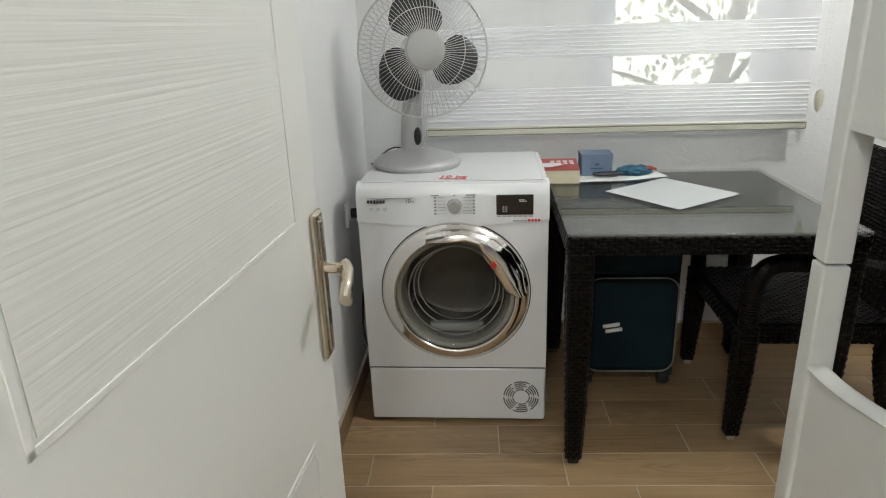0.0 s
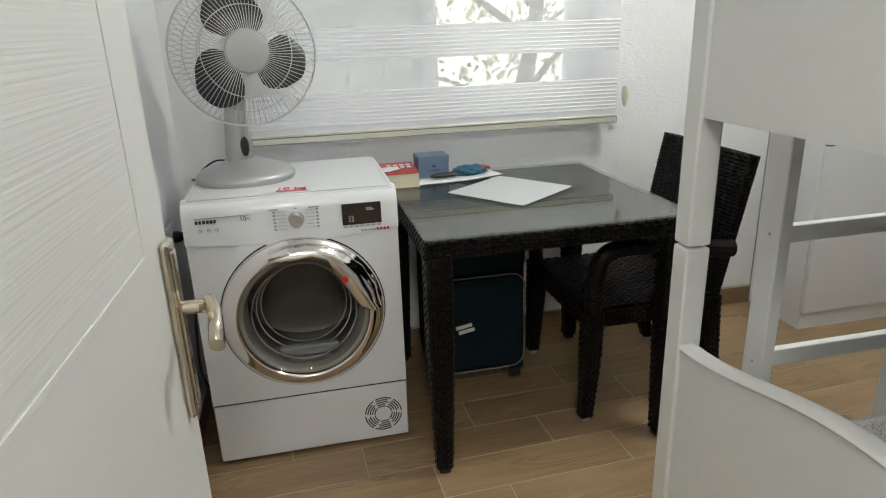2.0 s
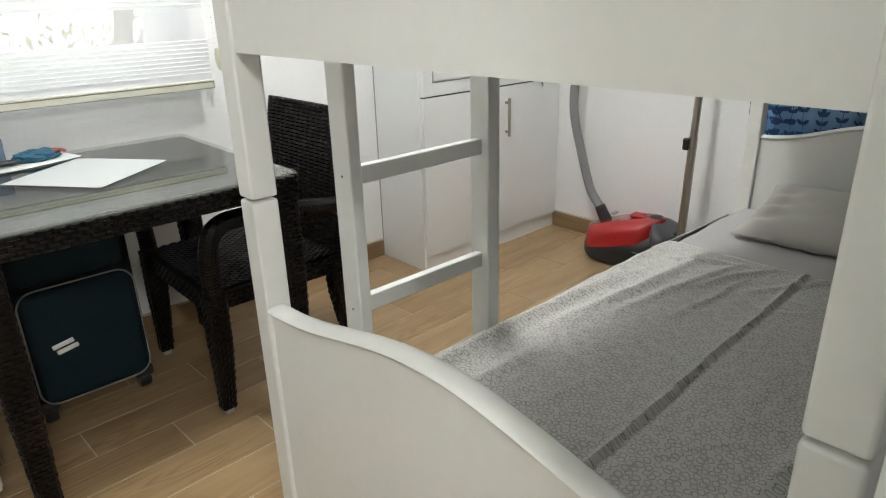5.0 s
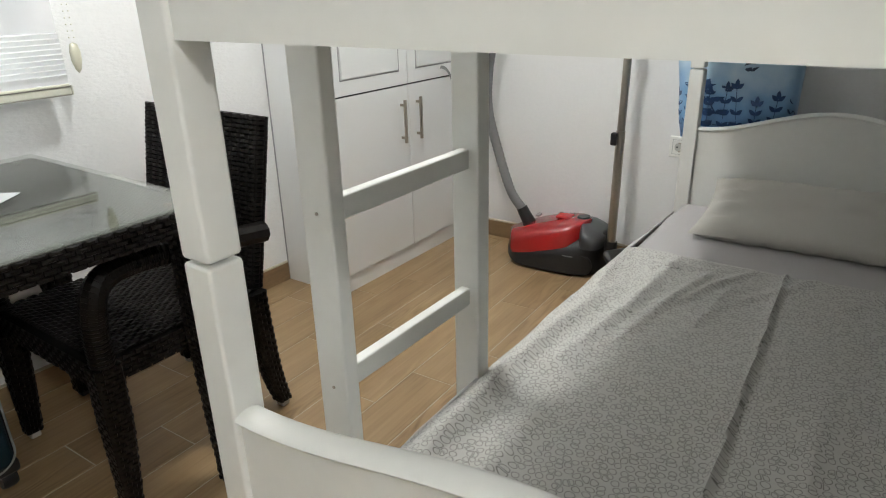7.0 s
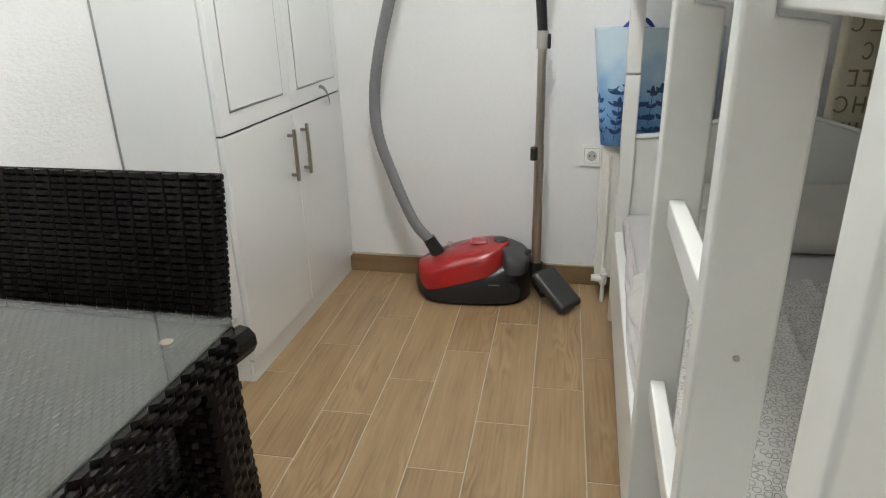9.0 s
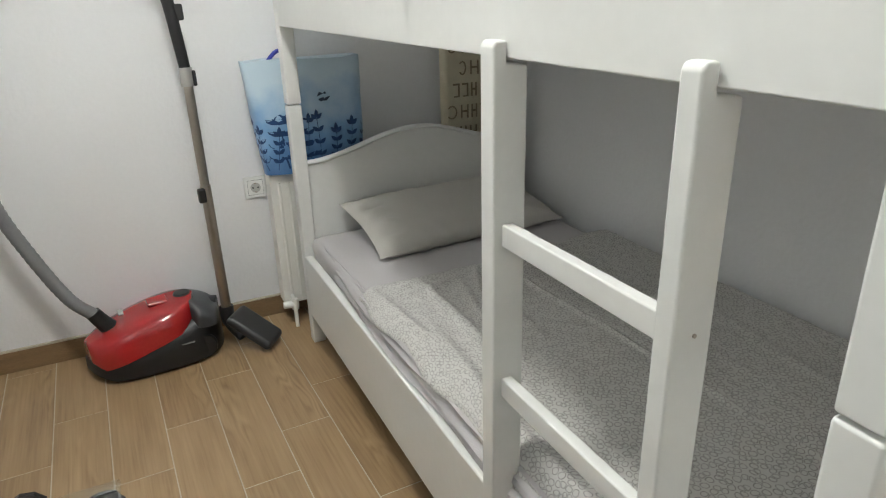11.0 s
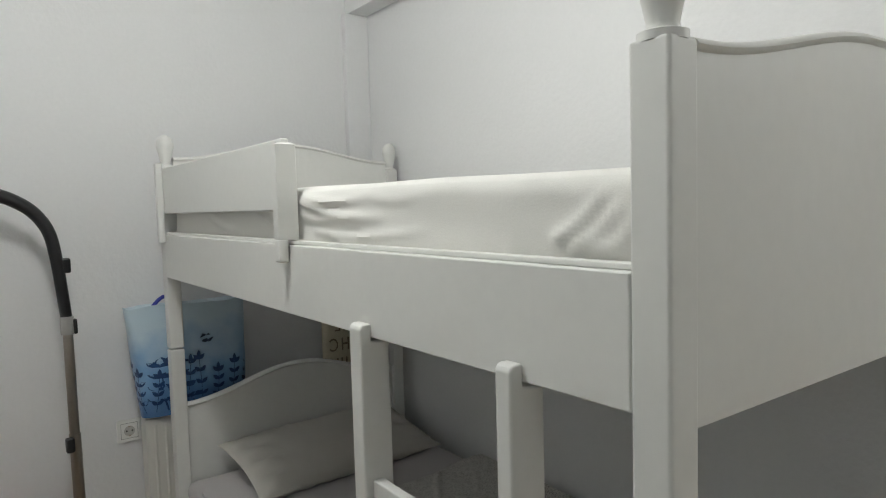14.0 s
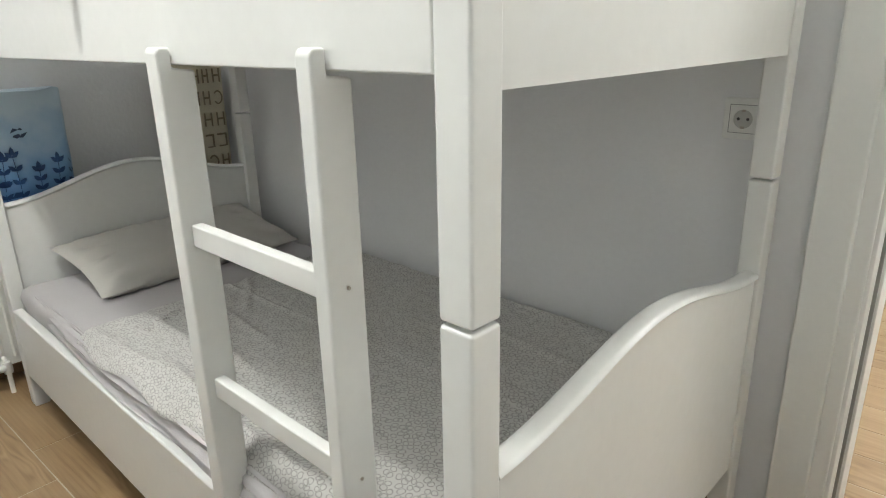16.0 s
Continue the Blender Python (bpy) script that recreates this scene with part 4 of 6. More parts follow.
front = part("front_panel", plate_with_hole(-HW + 0.002, HW - 0.002, 0.214, 0.735, 0.004, CZ, 0.215, 0.004), ENAMEL, dryer)
part("kick_panel", box(-HW + 0.003, HW - 0.003, 0.002, 0.03, 0.014, 0.2085, bevel=0.006), ENAMEL, dryer)
part("kick_seam", box(-HW + 0.004, HW - 0.004, 0.007, 0.028, 0.207, 0.216), GAP, dryer)
bm = bmesh.new()
prof = [(0.03, 0.705), (0.003, 0.7065), (0.0, 0.713), (0.004, 0.80), (0.010, 0.822), (0.022, 0.838), (0.05, 0.845)]
rings = []
n = 24
for py, pz in prof:
    rings.append([bm.verts.new((-HW + 2 * HW * k / n, py, pz - (0.018 * (abs(2 * k / n - 1) ** 3) * -0.4 if pz < 0.72 else 0) - 0.0 + (0.010 * (abs(2 * k / n - 1) ** 2) if pz < 0.72 else 0))) for k in range(n + 1)])
for a, b in zip(rings, rings[1:]):
    for k in range(n):
        bm.faces.new((a[k], a[k + 1], b[k + 1], b[k]))
for s in (0, n):
    bm.faces.new([r[s] for r in rings])
bmesh.ops.recalc_face_normals(bm, faces=bm.faces)
panel = part("control_panel", bm, ENAMEL, dryer)
bm = bmesh.new()
bx(bm, -HW, HW, 0.020, DD, 0.815, 0.8445, bevel=0.012, seg=3)
bx(bm, -HW + 0.018, HW - 0.018, 0.026, DD - 0.02, 0.8435, 0.8475, bevel=0.003)
part("top_panel", bm, ENAMEL, dryer)
for x in (-0.24, 0.24):
    for y in (0.05, DD - 0.06):
        part("foot", lathe(bmesh.new(), [(0, 0), (0.02, 0), (0.02, 0.012), (0, 0.014)], 14, (x, y, 0)), BLACKP, dryer)

door = part("porthole_ring", lathe(bmesh.new(), [(0.180, -0.030), (0.186, 0.020), (0.190, 0.030), (0.196, 0.033), (0.215, 0.026), (0.232, 0.012), (0.237, 0.002), (0.237, -0.004)], 72, (0.004, 0.0, CZ), "y", caps=False), CHROME, dryer, "chrome porthole ring")
part("ring_shadow_gap", lathe(bmesh.new(), [(0.232, -0.004), (0.2405, -0.003), (0.2405, -0.006), (0.232, -0.006)], 72, (0.004, 0.0, CZ), "y", caps=False), GAP, door)
# chrome grip that widens the ring on one side
def pt(a, r):
    return (0.004 + r * math.cos(radians(a)), CZ + r * math.sin(radians(a)))
inner = [(-0.078, CZ + 0.182), (-0.02, CZ + 0.178), (0.045, CZ + 0.185), (0.082, CZ + 0.172), (0.095, CZ + 0.128), (0.128, CZ + 0.075), (0.160, CZ + 0.020), (0.196, CZ + 0.002)]
outer = [pt(a, 0.226) for a in (112, 98, 84, 70, 55, 38, 20, 2)]
bm = bmesh.new()
rows = []
for (ix, iz), (oxx, oz) in zip(inner, outer):
    row = []
    for k, (w, h) in enumerate(((0.0, -0.012), (0.04, -0.040), (0.16, -0.050), (0.5, -0.050), (0.82, -0.040), (1.0, -0.018))):
        row.append(bm.verts.new((ix + (oxx - ix) * w, h, iz + (oz - iz) * w)))
    rows.append(row)
for a, b in zip(rows, rows[1:]):
    for k in range(5):
        bm.faces.new((a[k], a[k + 1], b[k + 1], b[k]))
for r in (rows[0], rows[-1]):
    bm.faces.new(r)
bmesh.ops.recalc_face_normals(bm, faces=bm.faces)
part("grip", bm, CHROME, door, "chrome door grip")
part("badge", lathe(bmesh.new(), [(0, 0.0525), (0.010, 0.0525), (0.010, 0.049)], 20, (0.126, 0, CZ + 0.112), "y"), REDTXT, door, "small round red badge")
glass = part("porthole_glass", lathe(bmesh.new(), [(0.186, 0.018), (0.178, 0.024), (0.166, 0.020), (0.156, 0.004), (0.140, -0.055), (0.128, -0.082), (0.110, -0.092), (0.0, -0.098)], 56, (0.004, 0, CZ), "y", caps=False), PGLASS, door, "smoky round glass")
for r, dep in ((0.153, 0.010), (0.141, 0.052), (0.129, 0.081)):
    loop = [(0.004 + r * math.cos(2 * math.pi * k / 48), dep, CZ + r * math.sin(2 * math.pi * k / 48)) for k in range(49)]
    part("bowl_rib", tube(bmesh.new(), loop, 0.0020, 6, caps=False), SILVERP, door, "fine moulded ring in the glass bowl")
part("inner_seal", lathe(bmesh.new(), [(0.190, 0.016), (0.176, 0.014), (0.172, -0.03), (0.168, -0.08), (0.20, -0.09)], 48, (0.004, 0, CZ), "y", caps=False), SEAL, dryer)
bm = lathe(bmesh.new(), [(0.21, -0.05), (0.25, -0.10), (0.25, -0.40), (0.20, -0.42), (0.0, -0.425)], 48, (0.004, 0, CZ), "y", caps=False)
for k in range(3):
    a = radians(90 + 120 * k)
    c, s = math.cos(a), math.sin(a)
    tube(bm, [(0.004 + 0.235 * c, 0.10, CZ + 0.235 * s), (0.004 + 0.225 * c, 0.25, CZ + 0.225 * s), (0.004 + 0.235 * c, 0.40, CZ + 0.235 * s)], [0.02, 0.035, 0.02], 8)
part("drum", bm, DRUM, dryer, "steel drum seen through the glass")
bm = bmesh.new()
bx(bm, -0.085, 0.095, 0.022, 0.05, CZ - 0.150, CZ - 0.118, bevel=0.006)
bx(bm, -0.06, 0.07, 0.018, 0.03, CZ - 0.168, CZ - 0.150, bevel=0.003)
part("lint_filter", bm, surface("filter_plastic", (0.22, 0.22, 0.22), 0.4), dryer)

part("knob", lathe(bmesh.new(), [(0, 0.022), (0.016, 0.022), (0.0185, 0.019), (0.0195, 0.0), (0.0235, -0.001), (0.0235, -0.004)], 36, (0.008, 0.002, 0.773), "y"), SILVERP, dryer, "silver programme knob")
bm = bmesh.new()
for s in (-1, 1):
    for k in range(6):
        bx(bm, *sorted((0.008 + s * 0.027, 0.008 + s * 0.052)), 0.0005, 0.0022, 0.748 + k * 0.0102, 0.7488 + k * 0.0102)
        bx(bm, *sorted((0.008 + s * 0.056, 0.008 + s * 0.063)), 0.0005, 0.0022, 0.7465 + k * 0.0102, 0.7515 + k * 0.0102)
for dx, w in ((-0.060, 0.024), (0.0, 0.008), (0.050, 0.03)):
    bx(bm, 0.008 + dx - w / 2, 0.008 + dx + w / 2, 0.0005, 0.0030, 0.8055, 0.8085)
part("dial_marks", bm, GREYMARK, dryer, "small grey programme marks", smooth=False, kind="stuff")
disp = part("display", box(0.136, 0.249, -0.001, 0.006, 0.743, 0.806, bevel=0.0015), DISPLAY, dryer, "black glossy display")
bm = bmesh.new()
bx(bm, 0.205, 0.222, -0.0018, 0.0, 0.789, 0.7915)
bx(bm, 0.205, 0.228, -0.0018, 0.0, 0.7845, 0.787)
for k in range(3):
    bx(bm, 0.155, 0.160, -0.0018, 0.0, 0.753 + k * 0.007, 0.756 + k * 0.007)
    bx(bm, 0.164, 0.169, -0.0018, 0.0, 0.753 + k * 0.007, 0.756 + k * 0.007)
part("display_marks", bm, surface("pale_display_mark", (0.6, 0.6, 0.6), 0.5), disp, smooth=False, kind="stuff")
bm = bmesh.new()
for k in range(7):
    bx(bm, 0.138 + k * 0.016, 0.151 + k * 0.016, 0.0, 0.004, 0.7355, 0.7410, bevel=0.001)
part("touch_keys", bm, HUBP, dryer, kind="stuff")
bm = bmesh.new()
for k, w in enumerate((0.007, 0.006, 0.007, 0.007, 0.007, 0.006)):
    bx(bm, -0.263 + k * 0.0098, -0.263 + k * 0.0098 + w, 0.0, 0.0030, 0.7845, 0.7935)
part("brand_mark", bm, DARKTXT, dryer, "dark brand mark as plain bars", smooth=False, kind="stuff")
part("brand_line", box(-0.263, -0.118, 0.0, 0.0036, 0.7990, 0.8002), GREYMARK, dryer, smooth=False)
up = Euler((radians(90), 0, 0)).to_matrix().to_4x4()
words("10", 0.019, DARKTXT, dryer, Matrix.Translation((-0.136, 0.0012, 0.790)) @ up)
words("KG", 0.008, DARKTXT, dryer, Matrix.Translation((-0.121, 0.0012, 0.7885)) @ up)
bm = bmesh.new()
for k in range(3):
    lathe(bm, [(0.0035, 0.0002), (0.0048, 0.0002), (0.0048, -0.002), (0.0035, -0.002)], 14, (-0.252 + k * 0.022, 0.0010, 0.765), "y", caps=False)
part("energy_marks", bm, GREYMARK, dryer, smooth=False, kind="stuff")
bm = bmesh.new()
for k in range(7):
    bx(bm, 0.188 + k * 0.0062, 0.1925 + k * 0.0062, -0.0012, 0.002, 0.722, 0.727)
part("model_mark", bm, GREYMARK, dryer, smooth=False, kind="stuff")
bm = bmesh.new()
for k in range(4):
    bx(bm, 0.2325 + k * 0.010, 0.2398 + k * 0.010, -0.0012, 0.002, 0.7215, 0.729)
part("model_mark", bm, REDTXT, dryer, "red model mark as plain bars", smooth=False, kind="stuff")
words("10 kg", 0.040, REDTXT, dryer, Matrix.Translation((0.002, 0.074, 0.8485)) @ Matrix(((1, 0.2, 0, 0), (0, 1, 0, 0), (0, 0, 1, 0), (0, 0, 0, 1))), bold=0.0008, label="red sticker lettering")
words("Kurutma", 0.024, REDTXT, dryer, Matrix.Translation((0.002, 0.046, 0.8485)) @ Matrix(((1, 0.2, 0, 0), (0, 1, 0, 0), (0, 0, 1, 0), (0, 0, 0, 1))), bold=0.0010)
vc = (0.215, 0.102)
for ri in range(5):
    r0, r1 = 0.026 + ri * 0.0075, 0.0298 + ri * 0.0075
    for q in range(6):
        a0, a1 = radians(60 * q + 10 - 2 * ri + (8 if ri % 2 else 0)), radians(60 * q + 62 - 2 * ri)
        m_ = 9
        lo, hi = [], []
        for k in range(m_ + 1):
            a = a0 + (a1 - a0) * k / m_
            lo.append((vc[0] + r0 * math.cos(a), vc[1] + r0 * math.sin(a)))
            hi.append((vc[0] + r1 * math.cos(a), vc[1] + r1 * math.sin(a)))
        bm = bmesh.new()
        slab(bm, lo + hi[::-1], "y", 0.0012, 0.0035)
        part("vent_slot", bm, GAP, dryer, "curved dark slot of the round vent", smooth=False)


# ---- table fan on the dryer ----
fan = thing("table_fan", (-0.165, 2.295, 0.8475), "silver-grey table fan with wire cage and dark blades", "fan")
part("base", lathe(bmesh.new(), [(0, 0), (0.145, 0.0), (0.150, 0.010), (0.147, 0.022), (0.128, 0.036), (0.085, 0.050), (0.055, 0.060), (0.045, 0.066), (0, 0.068)], 56, (0, 0, 0), "z", 1.0, 0.92), SILVERP, fan)
bm = tube(bmesh.new(), smooth_path([(-0.01, -0.01, 0.05), (-0.012, -0.012, 0.11), (-0.010, -0.006, 0.18), (0.0, 0.01, 0.27), (0.004, 0.02, 0.345)], 5), [0.042 - 0.0009 * i for i in range(21)], 20)
for v in bm.verts:
    v.co.y *= 0.8
part("stem", bm, SILVERP, fan)
bm = lathe(bmesh.new(), [(0, 0.008), (0.010, 0.0075), (0.0125, 0.004), (0.0130, -0.006)], 24, (0.010, -0.036, 0.105), "y", 1.0, 2.3)
part("switch_panel", bm, BLACKP, fan, "black oval switch panel")
HEAD = Matrix.Translation((0.045, -0.075, 0.377)) @ Euler((radians(-6), 0, radians(12))).to_matrix().to_4x4()


def headpart(name, bm, mat, label=""):
    ob = part(name, bm, mat, fan, label)
    ob.matrix_local = HEAD
    return ob


R = 0.204
motor = lathe(bmesh.new(), [(0, -0.17), (0.040, -0.165), (0.062, -0.14), (0.068, -0.10), (0.060, -0.055), (0.02, -0.05)], 32, (0, 0, 0), "y")
headpart("motor_housing", motor, SILVERP)
headpart("hub_badge", lathe(bmesh.new(), [(0, 0.060), (0.055, 0.058), (0.061, 0.052), (0.062, 0.046)], 40, (0, 0, 0), "y"), HUBP, "round grey hub disc")
headpart("blade_hub", lathe(bmesh.new(), [(0, 0.034), (0.034, 0.032), (0.040, 0.0), (0.040, -0.02)], 28, (0, 0, 0), "y"), BLADE)
for side, nm in ((1, "front_grille"), (-1, "rear_grille")):
    bm = bmesh.new()
    nw = 84 if side > 0 else 66
    for k in range(nw):
        a = 2 * math.pi * k / nw
        pts = []
        for i in range(9):
            t = i / 8
            rr = 0.056 + (R - 0.056) * t
            dep = 0.050 * (1 - t ** 2.6) if side > 0 else -0.060 * (1 - t ** 2.2) - 0.004
            sw = a + (0.10 * t if side > 0 else -0.25 * t)
            pts.append((rr * math.cos(sw), -dep, rr * math.sin(sw)))
        tube(bm, pts, 0.0012, 4, caps=False)
    for rr, dep in ((R, 0.0), (0.125, 0.050 * (1 - ((0.125 - 0.056) / (R - 0.056)) ** 2.6)), (0.165, 0.050 * (1 - ((0.165 - 0.056) / (R - 0.056)) ** 2.6))):
        dd = dep if side > 0 else -dep * 1.1 - 0.004
        if rr == 0.165 and side > 0:
            continue
        tube(bm, [(rr * math.cos(2 * math.pi * k / 48), -dd, rr * math.sin(2 * math.pi * k / 48)) for k in range(49)], 0.0030 if rr == R else 0.0014, 6, caps=False)
    headpart(nm, bm, WIRE, "silver wire grille")
for k in range(3):
    bm = bmesh.new()
    vs = []
    for i in range(9):
        t = i / 8
        rr = 0.035 + 0.140 * t
        half = radians(19 + 27 * math.sin(math.pi * min(1, 0.12 + 0.78 * t)) - 8 * t ** 4)
        row = []
        for j in range(9):
            s = j / 8 * 2 - 1
            a = radians(-30 + 120 * k) + s * half + 0.30 * t
            r2 = rr - 0.014 * t * (abs(s) ** 3)
            row.append(bm.verts.new((r2 * math.cos(a), 0.020 * s * (0.5 + 0.5 * t), r2 * math.sin(a))))
        vs.append(row)
    for i in range(8):
        for j in range(8):
            bm.faces.new((vs[i][j], vs[i + 1][j], vs[i + 1][j + 1], vs[i][j + 1]))
    thicken(bm, 0.002)
    headpart("blade", bm, BLADE, "dark grey plastic blade")
part("power_cord", tube(bmesh.new(), smooth_path([(-0.03, 0.10, 0.035), (-0.09, 0.10, 0.045), (-0.128, 0.06, 0.03), (-0.15, 0.02, 0.006), (-0.165, 0.03, 0.003)], 6), 0.003, 6), RUBBER, fan)


# ---- woven table ----
table = thing("dining_table", (0.691, 2.196, 0), "dark brown woven rattan table with a glass top", "table")
TX, TY = 0.392, 0.397
bm = bmesh.new()
bx(bm, -TX + 0.006, TX - 0.006, -TY + 0.006, TY - 0.006, 0.722, 0.742)
part("tabletop", bm, WICKB, table)
weave_top = bmesh.new()
weave(weave_top, (-TX + 0.006, -TY + 0.006, 0.742), (1, 0, 0), (0, 1, 0), 2 * TX - 0.012, 2 * TY - 0.012, 0.017, 0.0062, 0.0014)
part("top_weave", weave_top, WICKT, table, "grey-brown woven top under the glass", smooth=False, kind="stuff")
for (o, u, w) in (((-TX, -TY, 0.692), (1, 0, 0), 2 * TX), ((TX, -TY, 0.692), (0, 1, 0), 2 * TY), ((TX, TY, 0.692), (-1, 0, 0), 2 * TX), ((-TX, TY, 0.692), (0, -1, 0), 2 * TY)):
    U = Vector(u)
    n = U.cross(Vector((0, 0, 1)))
    a = bmesh.new()
    p0, p1 = Vector(o), Vector(o) + U * w - n * 0.03
    bx(a, *sorted((p0.x, p1.x)), *sorted((p0.y, p1.y)), 0.694, 0.741)
    ap = part("apron", a, WICKB, table)
    part("apron_weave", weave(bmesh.new(), o, u, (0, 0, 1), w, 0.052, 0.030, 0.0105, 0.006), WICK, ap, "dark woven strands", smooth=False, kind="stuff")


def woven_leg(name, parent, x, y, top, w0, w1, bow=(0, 0), z_bot=0.0, su=0.024, cap=True):
    """A square leg that tapers from w0 at the top to w1, wrapped in strands, with a foot cap; bow shifts its foot."""
    n = 24
    core, wv = bmesh.new(), bmesh.new()
    rings = []
    def ctr(t):
        return Vector((x + bow[0] * (1 - t) ** 2, y + bow[1] * (1 - t) ** 2, z_bot + 0.02 + (top - z_bot - 0.02) * t))
    for i in range(n + 1):
        t = i / n
        w = (w1 + (w0 - w1) * min(1, t * 1.6)) / 2
        rings.append([core.verts.new(ctr(t) + Vector((a * w, b * w, 0))) for a, b in ((-1, -1), (1, -1), (1, 1), (-1, 1))])
    for a, b in zip(rings, rings[1:]):
        for k in range(4):
            core.faces.new((a[k], a[(k + 1) % 4], b[(k + 1) % 4], b[k]))
    core.faces.new(rings[-1])
    core.faces.new(rings[0][::-1])
    leg = part(name, core, WICKB, parent, smooth=False)
    rows = int((top - z_bot - 0.02) / 0.0115)
    for r in range(rows):
        t0, t1 = r / rows, (r + 1) / rows
        c0, c1 = ctr(t0), ctr(t1)
        wa = (w1 + (w0 - w1) * min(1, t0 * 1.6)) / 2
        wb = (w1 + (w0 - w1) * min(1, t1 * 1.6)) / 2
        for k, (ax, ay) in enumerate(((1, 0), (0, 1), (-1, 0), (0, -1))):
            u = Vector((ax, ay, 0))
            nn = Vector((ay, -ax, 0))
            cuts = (-1, -0.02, 1) if r % 2 else (-1, -0.52, 0.5, 1)
            for s0, s1 in zip(cuts, cuts[1:]):
                e = 0.22 * (s1 - s0)
                zz = Vector((0, 0, 0.0012))
                B = [wv.verts.new(p) for p in (c0 + nn * wa + u * wa * s0, c0 + nn * wa + u * wa * s1, c1 + nn * wb + u * wb * s1, c1 + nn * wb + u * wb * s0)]
                k2 = 0.0045 * random.uniform(0.7, 1.15)
                T = [wv.verts.new(p) for p in (c0 + zz + nn * (wa + k2) + u * wa * (s0 + e), c0 + zz + nn * (wa + k2) + u * wa * (s1 - e), c1 - zz + nn * (wb + k2) + u * wb * (s1 - e), c1 - zz + nn * (wb + k2) + u * wb * (s0 + e))]
                wv.faces.new(T)
                for q in range(4):
                    wv.faces.new((B[q], B[(q + 1) % 4], T[(q + 1) % 4], T[q]))
    part("leg_weave", wv, WICK, leg, smooth=False, kind="stuff")
    c = ctr(0)
    part("foot_cap", box(c.x - w1 / 2 + 0.004, c.x + w1 / 2 - 0.004, c.y - w1 / 2 + 0.004, c.y + w1 / 2 - 0.004, z_bot, z_bot + 0.024, bevel=0.004), FOOT if cap else BLACKP, leg)
    return leg


for sx in (-1, 1):
    for sy in (-1, 1):
        woven_leg("leg", table, sx * (TX - 0.036), sy * (TY - 0.036), 0.695, 0.066, 0.042, cap=False)
g = part("glass_top", box(-TX - 0.004, TX + 0.004, -TY - 0.004, TY + 0.004, 0.7475, 0.7535, bevel=0.0015), TGLASS, table, "clear glass sheet")
for sx in (-1, 1):
    for sy in (-1, 1):
        part("glass_pad", lathe(bmesh.new(), [(0, 0.7450), (0.009, 0.7450), (0.009, 0.7472), (0, 0.7472)], 16, (sx * (TX - 0.06), sy * (TY - 0.06), 0)), surface("clear_pad", (0.25, 0.17, 0.13), 0.4), table)


# ---- woven armchair, tucked under the table ----
chair = thing("wicker_armchair", (1.125, 2.217, 0), "dark brown woven wicker armchair facing the table", "chair", rz=0)
# own frame: x back, y across
for sy in (-1, 1):
    woven_leg("front_leg", chair, -0.262, sy * 0.250, 0.40, 0.055, 0.036, (-0.01, 0))
    woven_leg("rear_leg", chair, 0.172, sy * 0.230, 0.40, 0.055, 0.036, (0.055, 0))
bm = box(-0.28, 0.190, -0.25, 0.25, 0.335, 0.405, bevel=0.02)
seat = part("seat", bm, WICKB, chair)
wv = bmesh.new()
weave(wv, (-0.265, -0.245, 0.4055), (1, 0, 0), (0, 1, 0), 0.440, 0.49, 0.032, 0.012, 0.004)
for o, u, w in (((-0.28, -0.251, 0.34), (1, 0, 0), 0.465), ((-0.281, 0.25, 0.34), (0, -1, 0), 0.50), ((0.185, 0.251, 0.34), (-1, 0, 0), 0.465)):
    weave(wv, o, u, (0, 0, 1), w, 0.06, 0.032, 0.012, 0.004)
part("seat_weave", wv, WICK, seat, smooth=False, kind="stuff")
# back: a slab leaning away from the table
BA, BB = Vector((0.185, 0.012, 0.39)), Vector((0.293, 0.036, 0.856))
d = (BB - BA)
dn = Vector((-d.z, 0, d.x)).normalized()       # towards the sitter
bm = bmesh.new()
rings = []
for i in range(13):
    t = i / 12
    c = BA + d * t
    hw = 0.246 + 0.008 * t
    th = 0.019
    rings.append([bm.verts.new(c + Vector((0, a * hw, 0)) + dn * b * th) for a, b in ((-1, 1), (1, 1), (1, -1), (-1, -1))])
for a, b in zip(rings, rings[1:]):
    for k in range(4):
        bm.faces.new((a[k], a[(k + 1) % 4], b[(k + 1) % 4], b[k]))
bm.faces.new(rings[0][::-1])
bm.faces.new(rings[-1])
back = part("backrest", bm, WICKB, chair, smooth=False)
wv = bmesh.new()
L = d.length
dv = d.normalized()
rows = 38
for r in range(rows):
    t = r / rows
    hw = 0.246 + 0.008 * t
    weave(wv, BA + dv * (L * t) + dn * 0.0195 + Vector((0, hw, 0)), (0, -1, 0), dv, 2 * hw, L / rows, 0.034 if r % 2 else 0.0342, L / rows, 0.0072)
    weave(wv, BA + dv * (L * t) - dn * 0.0195 + Vector((0, -hw + (0.017 if r % 2 else 0), 0)), (0, 1, 0), dv, 2 * hw - (0.017 if r % 2 else 0), L / rows, 0.034, L / rows, 0.0072)
    for s in (-1, 1):
        weave(wv, BA + dv * (L * t) + Vector((0, s * (hw + 0.0005), 0)) + dn * (0.019 if s < 0 else -0.019), dn * (-1 if s < 0 else 1), dv, 0.038, L / rows, 0.03, L / rows, 0.004)
weave(wv, BB + Vector((0, -0.254, 0.0)) + dn * 0.019, (0, 1, 0), -dn, 0.508, 0.038, 0.030, 0.0127, 0.004)
part("back_weave", wv, WICK, back, "broad dark woven strands", smooth=False, kind="stuff")
